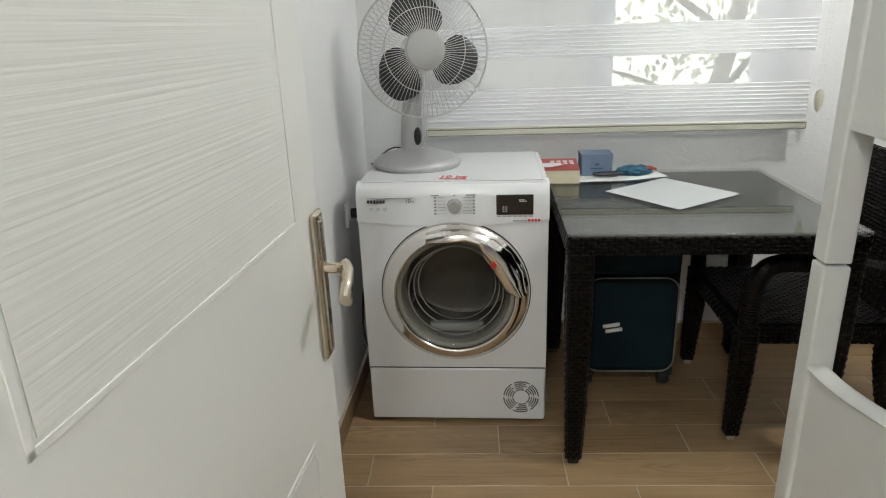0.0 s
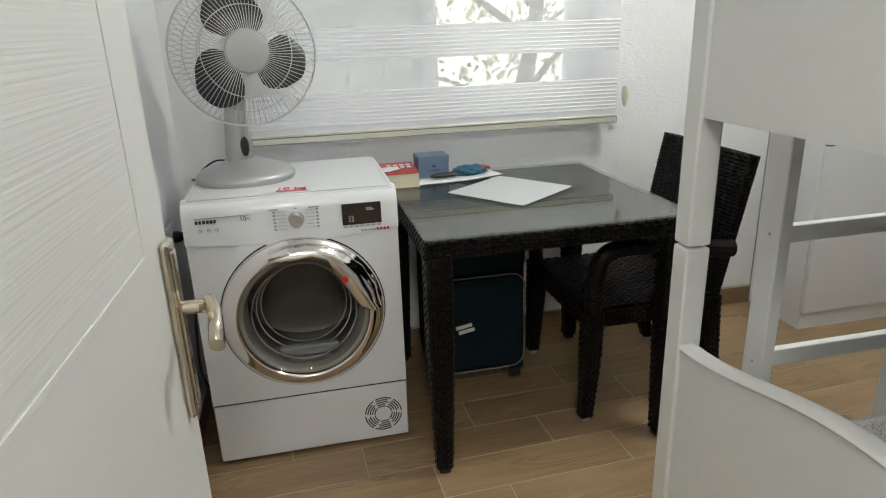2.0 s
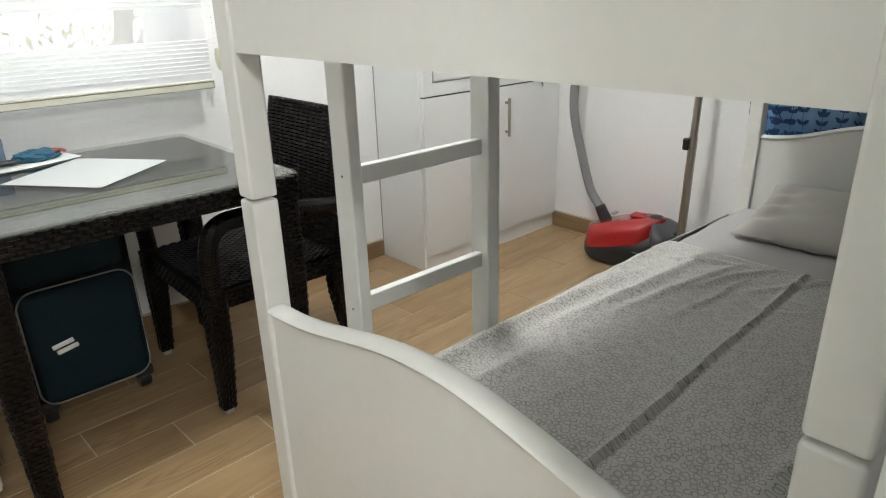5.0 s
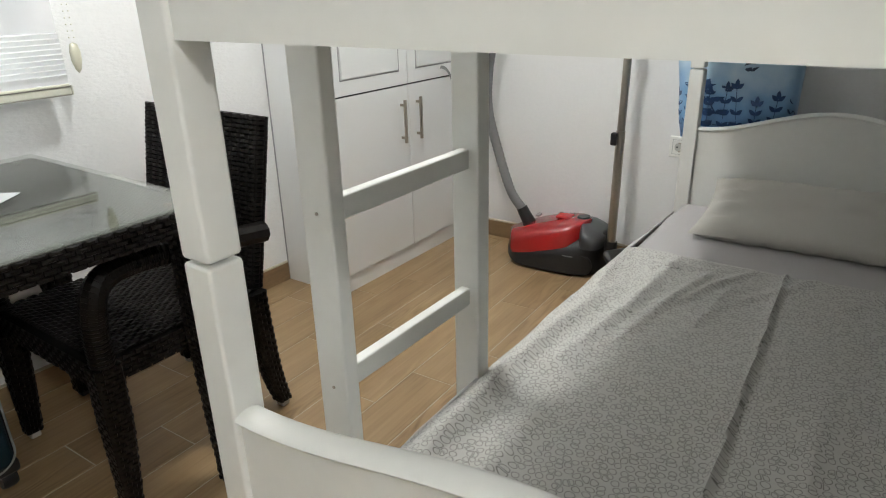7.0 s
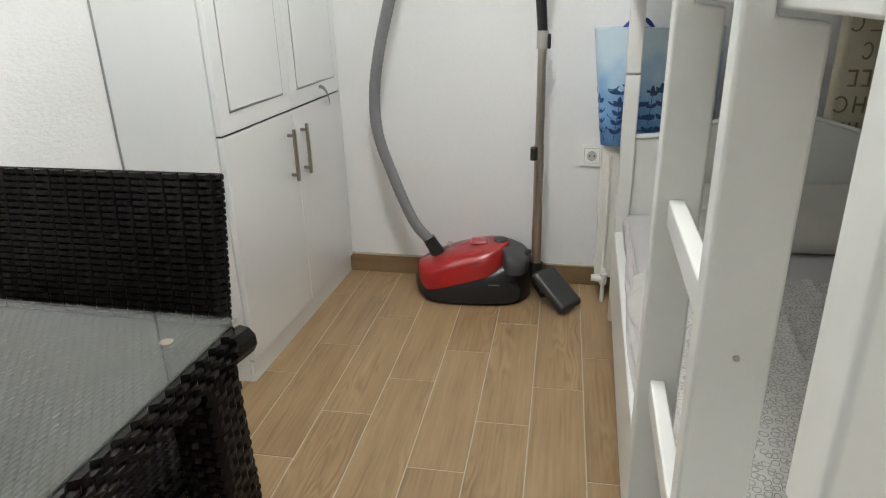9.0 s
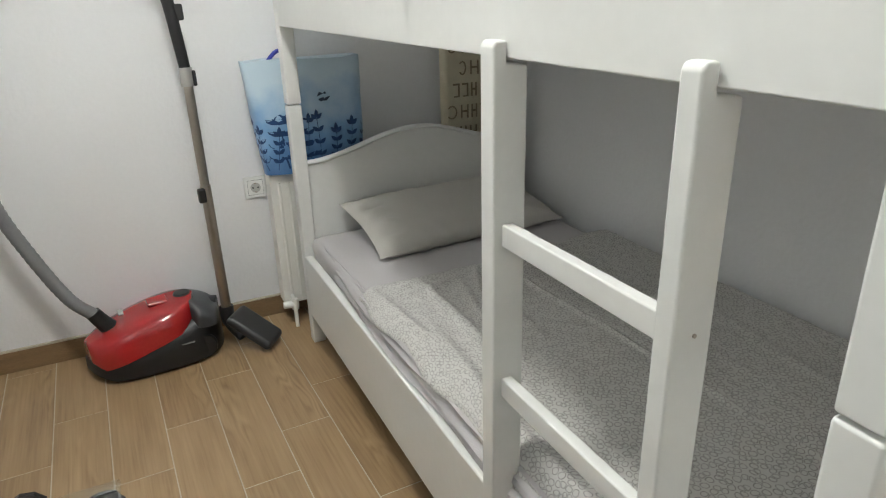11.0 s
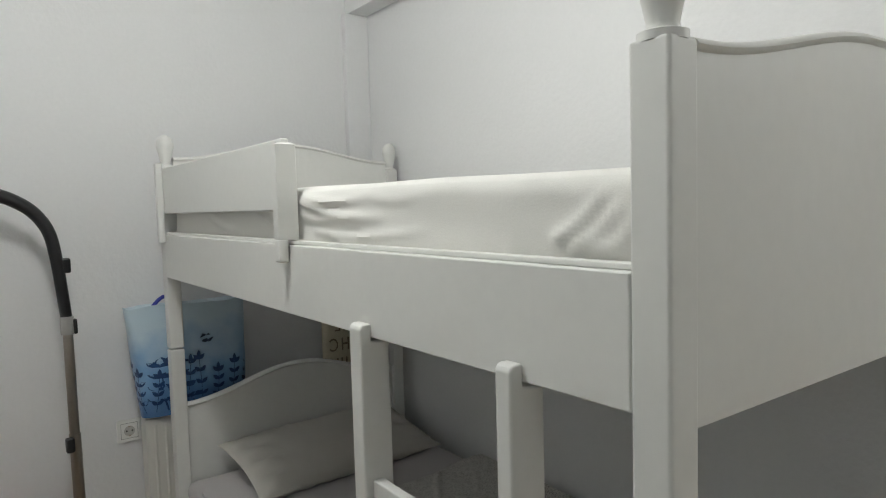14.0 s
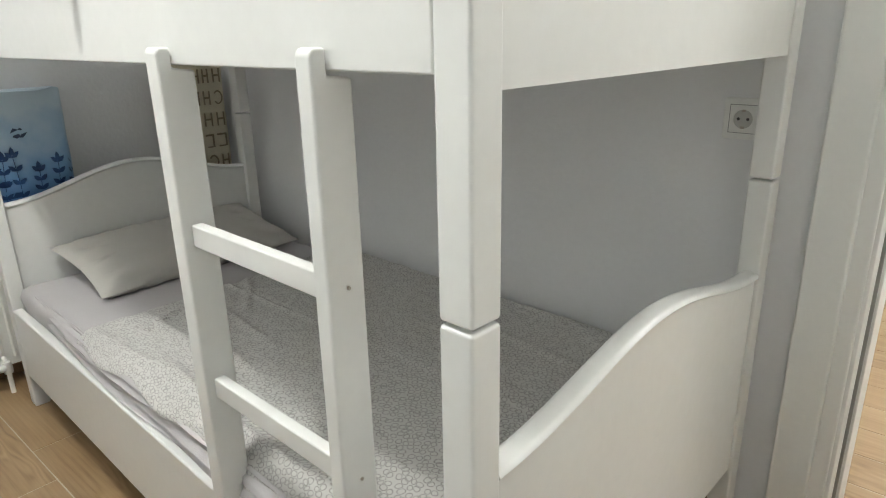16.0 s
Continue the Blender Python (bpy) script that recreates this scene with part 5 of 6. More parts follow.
for sy in (-1, 1):
    bm = bmesh.new()
    pts = smooth_path([(-0.262, sy * 0.252, 0.38), (-0.262, sy * 0.262, 0.52), (-0.235, sy * 0.268, 0.595), (-0.16, sy * 0.270, 0.612), (0.0, sy * 0.272, 0.600), (0.12, sy * 0.275, 0.583), (0.200, sy * 0.277, 0.574)], 7)
    tube(bm, pts, [0.024] * 14 + [0.025] * (len(pts) - 14), 10)
    arm = part("armrest", bm, WICKB, chair)
    wv = bmesh.new()
    for i in range(0, len(pts) - 1):
        for q in range(2):
            c = pts[i].lerp(pts[i + 1], q * 0.5 + 0.25)
            t = (pts[i + 1] - pts[i]).normalized()
            a = t.orthogonal().normalized()
            b = t.cross(a)
            ring = [[wv.verts.new(c + t * o + (a * math.cos(2 * math.pi * k / 10) + b * math.sin(2 * math.pi * k / 10)) * rr) for k in range(10)] for o, rr in ((-0.0065, 0.024), (-0.003, 0.0285), (0.003, 0.0285), (0.0065, 0.024))]
            for r0, r1 in zip(ring, ring[1:]):
                for k in range(10):
                    wv.faces.new((r0[k], r0[(k + 1) % 10], r1[(k + 1) % 10], r1[k]))
    part("arm_wrap", wv, WICK, arm, smooth=False, kind="stuff")


# ---- suitcase under the table ----
case = thing("suitcase", (0.578, 2.43, 0), "dark teal fabric trolley suitcase with grey piping", "suitcase")
bm = box(-0.175, 0.175, -0.16, 0.16, 0.055, 0.585, bevel=0.045, seg=4)
part("shell", bm, SUITB, case)
bm = box(-0.155, 0.155, -0.185, -0.15, 0.085, 0.44, bevel=0.02, seg=3)
part("front_pocket", bm, SUIT, case, "teal front pocket")
bm = box(-0.155, 0.155, -0.178, -0.15, 0.455, 0.56, bevel=0.02, seg=3)
part("upper_pocket", bm, SUIT, case)


def rounded_loop(w, h, r, cz, y, n=6):
    pts = []
    for cx, cy, a0 in ((w - r, h - r, 0), (-w + r, h - r, 90), (-w + r, -h + r, 180), (w - r, -h + r, 270)):
        for k in range(n + 1):
            a = radians(a0 + 90 * k / n)
            pts.append((cx + r * math.cos(a), y, cz + cy + r * math.sin(a)))
    return pts + [pts[0]]


part("piping", tube(bmesh.new(), rounded_loop(0.158, 0.182, 0.05, 0.265, -0.182), 0.0028, 6, caps=False), PIPING, case, "light grey piping")
part("piping", tube(bmesh.new(), rounded_loop(0.158, 0.052, 0.04, 0.508, -0.176), 0.0022, 6, caps=False), SUITB, case)
bm = bmesh.new()
bx(bm, -0.03, 0.03, -0.004, 0.004, 0.0, 0.014, bevel=0.003)
bx(bm, -0.024, 0.036, -0.004, 0.004, -0.020, -0.006, bevel=0.003)
lb = part("badge", bm, surface("silver_badge", (0.7, 0.7, 0.7), 0.3, 0.3), case, "silver name badge")
lb.matrix_local = Matrix.Translation((-0.068, -0.188, 0.262)) @ Euler((0, radians(-10), 0)).to_matrix().to_4x4()
for x in (-0.14, 0.14):
    for y in (-0.12, 0.12):
        part("wheel", lathe(bmesh.new(), [(0, -0.018), (0.028, -0.018), (0.031, -0.010), (0.031, 0.010), (0.028, 0.018), (0, 0.018)], 20, (x, y, 0.031), "x"), BLACKP, case)
        part("wheel_housing", box(x - 0.03, x + 0.03, y - 0.035, y + 0.035, 0.045, 0.085, bevel=0.012), BLACKP, case)
part("grab_handle", tube(bmesh.new(), smooth_path([(-0.07, -0.02, 0.58), (-0.06, -0.02, 0.603), (0.06, -0.02, 0.603), (0.07, -0.02, 0.58)], 5), 0.009, 8), BLACKP, case)


# ---- things on the table ----
TZ = 0.754
bk = thing("thick_book", (0.335, 2.487, TZ), "thick paperback with a red cover, lying flat", "book", rz=-2)
part("pages", box(-0.066, 0.066, -0.100, 0.100, 0.002, 0.047, bevel=0.002), PAGES, bk, "cream page block")
part("front_cover", box(-0.068, 0.068, -0.102, 0.102, 0.047, 0.0495, bevel=0.001), REDBOOK, bk, "red cover")
part("back_cover", box(-0.068, 0.068, -0.102, 0.102, 0.0, 0.002), PAGES, bk)
bm = bmesh.new()
for row, n in ((0.035, 4), (-0.002, 4)):
    for k in range(n):
        bx(bm, -0.03 + k * 0.023, -0.03 + k * 0.023 + 0.015, row, row + 0.024, 0.0495, 0.0502)
part("title_bars", bm, PAPER, bk, "white title as plain bars", smooth=False, kind="stuff")
nt = thing("paper_note", (0.288, 2.455, TZ + 0.0505), "small folded white paper note on the book", "paper note", rz=24)
bm = sheet(8, 6, lambda u, v: (-0.045 + 0.09 * u, -0.035 + 0.07 * v, 0.002 + 0.008 * abs(u - 0.5) * (1 - v)))
thicken(bm, 0.0006)
part("sheet", bm, PAPER, nt)

bxx = thing("blue_box", (0.472, 2.535, TZ + 0.003), "small slate-blue cardboard box with a dark emblem", "box", rz=1)
part("carton", box(-0.056, 0.056, -0.045, 0.045, 0.0, 0.078, bevel=0.002), BLUEBOX, bxx)
part("lid", box(-0.0572, 0.0572, -0.0462, 0.0462, 0.055, 0.0792, bevel=0.002), BLUEBOX, bxx)
bm = bmesh.new()
slab(bm, [(-0.006, 0.038), (0.006, 0.038), (0.009, 0.047), (0.003, 0.044), (0, 0.050), (-0.003, 0.044), (-0.009, 0.047)], "y", -0.0468, -0.0462)
bx(bm, -0.024, 0.024, -0.0468, -0.0455, 0.026, 0.0285)
part("emblem", bm, NAVY, bxx, "dark emblem and line", smooth=False)


def loose_sheet(name, x, y, w, h, rz, mat, label, z=0.0, curl=0.002):
    t = thing(name, (x, y, TZ + z), label, "paper", rz=rz)
    bm = sheet(12, 12, lambda u, v: ((u - 0.5) * w, (v - 0.5) * h, 0.0012 + curl * max(0, abs(u - 0.5) * 2 - 0.5) * abs(nz(u, v, 2, x))))
    thicken(bm, 0.0010)
    part("sheet", bm, mat, t)


loose_sheet("paper_sheet", 0.470, 2.480, 0.21, 0.145, 4, PAPER, "white printed paper under the blue box", 0.0002)
loose_sheet("paper_sheet", 0.620, 2.490, 0.175, 0.12, 18, PAPER, "white folded paper under the cloth", 0.0012, 0.006)
loose_sheet("drawing_sheet", 0.676, 2.232, 0.297, 0.300, 37, TRACING, "pale blank paper sheet lying askew on the glass", 0.0004)
pn = thing("glasses_case", (0.505, 2.465, TZ + 0.006), "slim dark case beside the blue box", "case", rz=8)
part("shell", lathe(bmesh.new(), [(0, -0.055), (0.006, -0.050), (0.009, -0.03), (0.0095, 0.03), (0.006, 0.050), (0, 0.055)], 14, (0, 0, 0.009), "x", 1.5, 0.9), surface("dark_blue_case", (0.012, 0.014, 0.022), 0.4), pn)
cl = thing("blue_cloth", (0.610, 2.510, TZ + 0.003), "crumpled petrol-blue cloth pouch", "cloth", rz=6)
bm = bmesh.new()
bmesh.ops.create_icosphere(bm, subdivisions=5, radius=1.0)
for v in bm.verts:
    c = v.co.copy()
    k = 1 + 0.25 * noise.noise(c * 2.2) + 0.12 * noise.noise(c * 6)
    v.co = Vector((c.x * 0.062 * k, c.y * 0.042 * k, max(0, 0.012 + c.z * 0.020 * k)))
part("cloth", bm, CLOTH, cl)
bm = tube(bmesh.new(), smooth_path([(0.03, -0.02, 0.016), (0.06, -0.01, 0.022), (0.085, 0.01, 0.012), (0.07, 0.03, 0.016), (0.04, 0.03, 0.02)], 5), 0.005, 6)
part("strap", bm, REDCLOTH, cl, "red and white strap")


# ---- vacuum cleaner ----
vac = thing("vacuum_cleaner", (2.783, 1.758, 0), "red and black cylinder vacuum cleaner with its tube upright", "vacuum cleaner", rz=5)
# own frame: y along the body, front (hose) towards +y


def hull(name, z0, z1, mat, w, ya, yb, topf, label="", low=None):
    n, k = 30, 20
    bm = bmesh.new()
    rings = []
    for i in range(n + 1):
        t = i / n
        y = ya + (yb - ya) * t
        e = max(0.02, (1 - abs(2 * t - 1) ** 3.2)) ** 0.5
        hw = w * e
        zt = topf(t)
        zl = (low(t) if low else z0)
        ring = []
        for j in range(k + 1):
            a = math.pi * j / k
            c, s = math.cos(a), math.sin(a)
            ring.append(bm.verts.new((hw * math.copysign(abs(c) ** 0.55, c), y, zl + max(0.001, zt - zl) * abs(s) ** 0.6)))
        rings.append(ring)
    for a, b in zip(rings, rings[1:]):
        for j in range(k):
            bm.faces.new((a[j], a[j + 1], b[j + 1], b[j]))
        bm.faces.new((a[k], a[0], b[0], b[k]))
    bm.faces.new(rings[0])
    bm.faces.new(rings[-1])
    bmesh.ops.recalc_face_normals(bm, faces=bm.faces)
    return part(name, bm, mat, vac, label)


hull("chassis", 0.012, 0, BLACKP, 0.137, -0.218, 0.244, lambda t: 0.045 + 0.115 * (1 - t) ** 0.8 + 0.03, "black lower body", low=lambda t: 0.012 + 0.03 * max(0, t - 0.85) / 0.15)
hull("cover", 0.07, 0, REDP, 0.131, -0.135, 0.236, lambda t: 0.10 + 0.130 * math.sin(math.pi * (0.50 - 0.40 * t)) ** 1.1, "glossy red cover", low=lambda t: 0.145 - 0.105 * t)
hull("rear_cap", 0.12, 0, surface("dark_grey_cap", (0.05, 0.052, 0.056), 0.35), 0.122, -0.212, -0.10, lambda t: 0.175 + 0.055 * t, "dark grey rear cap", low=lambda t: 0.13)
part("foot_switch", lathe(bmesh.new(), [(0, 0.004), (0.026, 0.003), (0.030, -0.004)], 24, (0.0, -0.100, 0.2325)), BLACKP, vac)
part("carry_grip", box(-0.030, 0.030, -0.050, 0.02, 0.214, 0.2295, bevel=0.007), REDP, vac)
part("lid_badge", box(-0.02, 0.02, 0.098, 0.116, 0.206, 0.2145, bevel=0.003), HUBP, vac)
part("side_badge", box(-0.1302, -0.1285, -0.10, -0.055, 0.088, 0.093), PIPING, vac, "small pale brand mark")
for sx in (-1, 1):
    part("wheel", lathe(bmesh.new(), [(0, -0.012), (0.045, -0.012), (0.05, 0), (0.045, 0.012), (0, 0.014)], 26, (sx * 0.105, -0.13, 0.052), "x"), BLACKP, vac)
bm = tube(bmesh.new(), smooth_path([(0.0, 0.150, 0.165), (0.0, 0.172, 0.200), (0.0, 0.190, 0.232)], 4), [0.030, 0.029, 0.028, 0.027, 0.0265, 0.026, 0.026, 0.025, 0.025], 16)
part("hose_collar", bm, BLACKP, vac)
hp = smooth_path([(0.0, 0.185, 0.222), (0.01, 0.25, 0.30), (0.03, 0.322, 0.465), (0.045, 0.380, 0.64), (0.05, 0.386, 0.79), (0.046, 0.358, 0.95), (0.036, 0.302, 1.14), (0.022, 0.25, 1.29), (0.010, 0.15, 1.395), (-0.004, 0.03, 1.435), (-0.010, -0.08, 1.42)], 16)
part("hose", tube(bmesh.new(), hp, [0.0205 + 0.0016 * (i % 2) for i in range(len(hp))], 14), HOSE, vac, "grey ribbed suction hose")
gp = smooth_path([(0.045, -0.06, 1.425), (0.045, -0.11, 1.405), (0.045, -0.165, 1.365), (0.045, -0.205, 1.30), (0.043, -0.222, 1.21), (0.040, -0.232, 1.10), (0.037, -0.240, 1.0)], 6)
part("handle", tube(bmesh.new(), gp, [0.022 - 0.00012 * i for i in range(len(gp))], 14), BLACKP, vac, "curved black handle")
part("handle_button", box(0.03, 0.06, -0.262, -0.232, 1.16, 1.21, bevel=0.006), BLACKP, vac)
part("upper_tube", tube(bmesh.new(), [(0.037, -0.240, 1.02), (0.020, -0.238, 0.60)], 0.0155, 18), STEEL, vac, "steel telescopic tube")
part("lower_tube", tube(bmesh.new(), [(0.020, -0.238, 0.62), (0.002, -0.238, 0.115)], 0.0180, 18), STEEL, vac)
part("tube_sleeve", tube(bmesh.new(), [(0.037, -0.240, 0.955), (0.0385, -0.240, 1.015)], 0.021, 16), surface("grey_sleeve", (0.45, 0.44, 0.42), 0.4, 0.3), vac)
part("tube_latch", box(-0.012, 0.014, -0.232, -0.206, 0.565, 0.615, bevel=0.006), BLACKP, vac)
part("sleeve_latch", box(0.020, 0.045, -0.268, -0.256, 0.955, 1.005, bevel=0.004), BLACKP, vac)
part("nozzle_neck", tube(bmesh.new(), smooth_path([(0.004, -0.238, 0.160), (-0.002, -0.240, 0.105), (-0.02, -0.262, 0.060), (-0.04, -0.275, 0.042)], 5), [0.026] * 6 + [0.024] * 5 + [0.022] * 5, 14), BLACKP, vac)
bm = box(-0.145, 0.045, -0.335, -0.215, 0.004, 0.040, bevel=0.016, seg=3)
for v in bm.verts:
    if v.co.z > 0.02:
        v.co.z -= 0.012 * abs((v.co.x + 0.05) / 0.095) ** 2
        v.co.z += 0.012
nzl = part("floor_nozzle", bm, surface("charcoal_nozzle", (0.035, 0.035, 0.036), 0.35), vac, "black floor nozzle")
for ob in vac.children:
    if ob.name.split(".")[0] in ("handle", "handle_button", "upper_tube", "lower_tube", "tube_sleeve", "tube_latch", "sleeve_latch", "nozzle_neck"):
        ob.matrix_local = Matrix.Translation((-0.055, 0, 0))
tilt = Matrix(((0.545, -0.750, -0.371, -0.111), (0.618, 0.661, -0.422, -0.315), (0.562, 0.0, 0.827, 0.072), (0, 0, 0, 1)))
nzl.matrix_local = tilt @ Matrix.Translation((0.05, 0.275, -0.02))


# ---- radiator behind the headboard ----
rad = thing("radiator", (2.815, 0.789, 0), "white panel radiator on the wall behind the bed head", "radiator")
part("front_plate", box(-0.012, 0.0, -0.50, 0.50, 0.09, 0.61, bevel=0.004), RADI, rad)
part("rear_plate", box(0.055, 0.067, -0.50, 0.50, 0.09, 0.61, bevel=0.004), RADI, rad)
part("end_cover", box(-0.012, 0.067, 0.495, 0.503, 0.09, 0.615, bevel=0.003), RADI, rad)
part("end_cover", box(-0.012, 0.067, -0.503, -0.495, 0.09, 0.615, bevel=0.003), RADI, rad)
part("top_grille", box(-0.012, 0.067, -0.50, 0.50, 0.605, 0.617, bevel=0.004), RADI, rad)
for k in range(26):
    part("flute", tube(bmesh.new(), [(-0.0125, -0.47 + k * 0.0376, 0.12), (-0.0125, -0.47 + k * 0.0376, 0.58)], 0.007, 6), RADI, rad)
part("bracket", box(0.067, 0.116, 0.30, 0.33, 0.3, 0.5, bevel=0.003), RADI, rad)
part("bracket", box(0.067, 0.116, -0.33, -0.30, 0.3, 0.5, bevel=0.003), RADI, rad)
pipe = tube(bmesh.new(), smooth_path([(-0.008, 0.47, 0.125), (-0.034, 0.47, 0.122), (-0.042, 0.47, 0.105), (-0.042, 0.47, 0.05), (-0.042, 0.47, 0.0)], 5), 0.008, 10)
part("pipe", pipe, RADI, rad)
part("valve", lathe(bmesh.new(), [(0, 0.0), (0.014, 0.002), (0.016, 0.02), (0.013, 0.045), (0, 0.048)], 16, (-0.042, 0.47, 0.075)), RADI, rad, "white lockshield valve")
part("valve_cap", lathe(bmesh.new(), [(0, -0.03), (0.013, -0.03), (0.015, -0.005), (0.015, 0.012), (0, 0.014)], 16, (-0.042, 0.485, 0.10), "y"), SOCKET, rad)

# blue carrier bag standing on the radiator
bag = thing("carrier_bag", (2.825, 1.112, 0.617), "full pale-blue carrier bag with dark blue leaf print", "bag")
bm = bmesh.new()
n = 36
rings = []
for i in range(15):
    t = i / 14
    ring = []
    for k in range(n):
        a = 2 * math.pi * k / n
        c, s = math.cos(a), math.sin(a)
        hx = (0.055 + 0.030 * math.sin(math.pi * min(1, t * 1.1))) * (1 - 0.35 * t)
        hy = 0.188 + 0.026 * t
        px = hx * math.copysign(abs(c) ** 0.6, c)
        py = hy * math.copysign(abs(s) ** 0.45, s)
        w = 0.012 * nz(py * 6, t * 4, 1.2, c) + 0.006 * nz(py * 20, t * 6, 1.0, 3)
        ring.append(bm.verts.new((px - 0.02 * t + w, py + 0.018 * t, 0.402 * t + 0.004 * math.sin(5 * a) * t)))
    rings.append(ring)
for a, b in zip(rings, rings[1:]):
    for k in range(n):
        bm.faces.new((a[k], a[(k + 1) % n], b[(k + 1) % n], b[k]))
bm.faces.new(rings[0][::-1])
bm.faces.new(rings[-1])
bmesh.ops.recalc_face_normals(bm, faces=bm.faces)
sack = part("sack", bm, BAG, bag)


# leaf sprigs and emblem printed on the sack
from mathutils.bvhtree import BVHTree
skin = BVHTree.FromPolygons([v.co[:] for v in sack.data.vertices], [p.vertices[:] for p in sack.data.polygons])


def print_on(bm, pts, start, way, lift=0.0015):
    """Lays a flat outline of (across, up) points onto the sack along a way."""
    way = Vector(way).normalized()
    side = Vector((way.y, -way.x, 0)) * -1
    vs = []
    for a, b in pts:
        hit, nrm, _, _ = skin.ray_cast(Vector(start) - way * 0.5 + side * a + Vector((0, 0, b)), way)
        if hit is None:
            return
        vs.append(bm.verts.new(hit - way * lift))
    if len(vs) > 2:
        bm.faces.new(vs)


def leaf_outline(x, z, ang, ln, wd):
    c, s = math.cos(ang), math.sin(ang)
    out = []
    for u, v in ((0, 0), (0.35, 0.5), (0.7, 0.38), (1, 0), (0.7, -0.38), (0.35, -0.5)):
        out.append((x + c * u * ln - s * v * wd, z + s * u * ln + c * v * wd))
    return out


bm = bmesh.new()
rnd = random.Random(4)
for way, off in (((1, 0, 0), 0.0), ((0.35, -1, 0), 0.0)):
    for k in range(8 if way[0] == 1 else 4):
        x = (-0.178 + 0.054 * k) if way[0] == 1 else (-0.055 + 0.036 * k)
        hgt = rnd.uniform(0.12, 0.185)
        lean = rnd.uniform(-0.12, 0.12)
        stem = [(x + lean * t * hgt, 0.02 + t * hgt) for t in (0, 0.25, 0.5, 0.75, 1)]
        for (a0, b0), (a1, b1) in zip(stem, stem[1:]):
            print_on(bm, [(a0 - 0.0012, b0), (a0 + 0.0012, b0), (a1 + 0.001, b1), (a1 - 0.001, b1)], (0, 0, 0), way)
        for q, (a0, b0) in enumerate(stem[1:]):
            for sgn in (-1, 1):
                print_on(bm, leaf_outline(a0, b0 - 0.006, radians(90 - sgn * 46), 0.029, 0.0150), (0, 0, 0), way)
        print_on(bm, leaf_outline(*stem[-1], radians(90), 0.030, 0.0150), (0, 0, 0), way)
part("leaf_print", bm, LEAFB, bag, "dark blue leaf sprigs", smooth=False, kind="stuff")
bm = bmesh.new()
print_on(bm, [(-0.024, 0.262), (-0.006, 0.280), (0.0, 0.274), (0.014, 0.280), (0.026, 0.262), (0.014, 0.244), (0.0, 0.250), (-0.006, 0.244)], (0, -0.038, 0.006), (1, 0, 0), 0.002)
part("emblem", bm, NAVY, bag, "small navy emblem shape", smooth=False)
bm = tube(bmesh.new(), smooth_path([(-0.03, 0.03, 0.388), (-0.035, 0.06, 0.425), (-0.03, 0.10, 0.430), (-0.03, 0.14, 0.395)], 5), 0.007, 8)
part("bag_handle", bm, surface("royal_blue_handle", (0.02, 0.03, 0.28), 0.5), bag, "royal blue handle loop")

# lettered canvas bag beside it
tote = thing("canvas_bag", (2.850, 0.425, 0.617), "beige canvas bag printed with brown lettering", "bag")
bm = box(-0.028, 0.028, -0.135, 0.135, 0.0, 0.46, bevel=0.02, seg=3)
bmesh.ops.subdivide_edges(bm, edges=bm.edges[:], cuts=2, use_grid_fill=True)
for v in bm.verts:
    v.co.x += 0.007 * nz(v.co.y * 5, v.co.z * 5, 1.0, 2)
part("sack", bm, BEIGE, tote)
bm = bmesh.new()
rnd = random.Random(11)
for r in range(5):
    y = -0.115
    z = 0.035 + 0.086 * r
    while y < 0.085:
        w = rnd.uniform(0.032, 0.056)
        style = rnd.randrange(3)
        if style == 0:
            bx(bm, -0.0375, -0.033, y, y + 0.006, z, z + 0.054)
            bx(bm, -0.0375, -0.033, y, y + w * 0.8, z + 0.047, z + 0.054)
            bx(bm, -0.0375, -0.033, y, y + w * 0.7, z, z + 0.005)
        elif style == 1:
            tube(bm, [(-0.036, y + w * 0.4 + w * 0.38 * math.cos(a), z + 0.027 + 0.025 * math.sin(a)) for a in [radians(40 + 28 * k) for k in range(11)]], 0.0032, 5)
        else:
            bx(bm, -0.0375, -0.033, y, y + 0.005, z, z + 0.054)
            bx(bm, -0.0375, -0.033, y + w * 0.6, y + w * 0.6 + 0.005, z, z + 0.054)
            bx(bm, -0.0375, -0.033, y, y + w * 0.6, z + 0.024, z + 0.031)
        y += w + 0.006
part("lettering_bars", bm, BROWNTXT, tote, "brown print as plain strokes", smooth=False, kind="stuff")


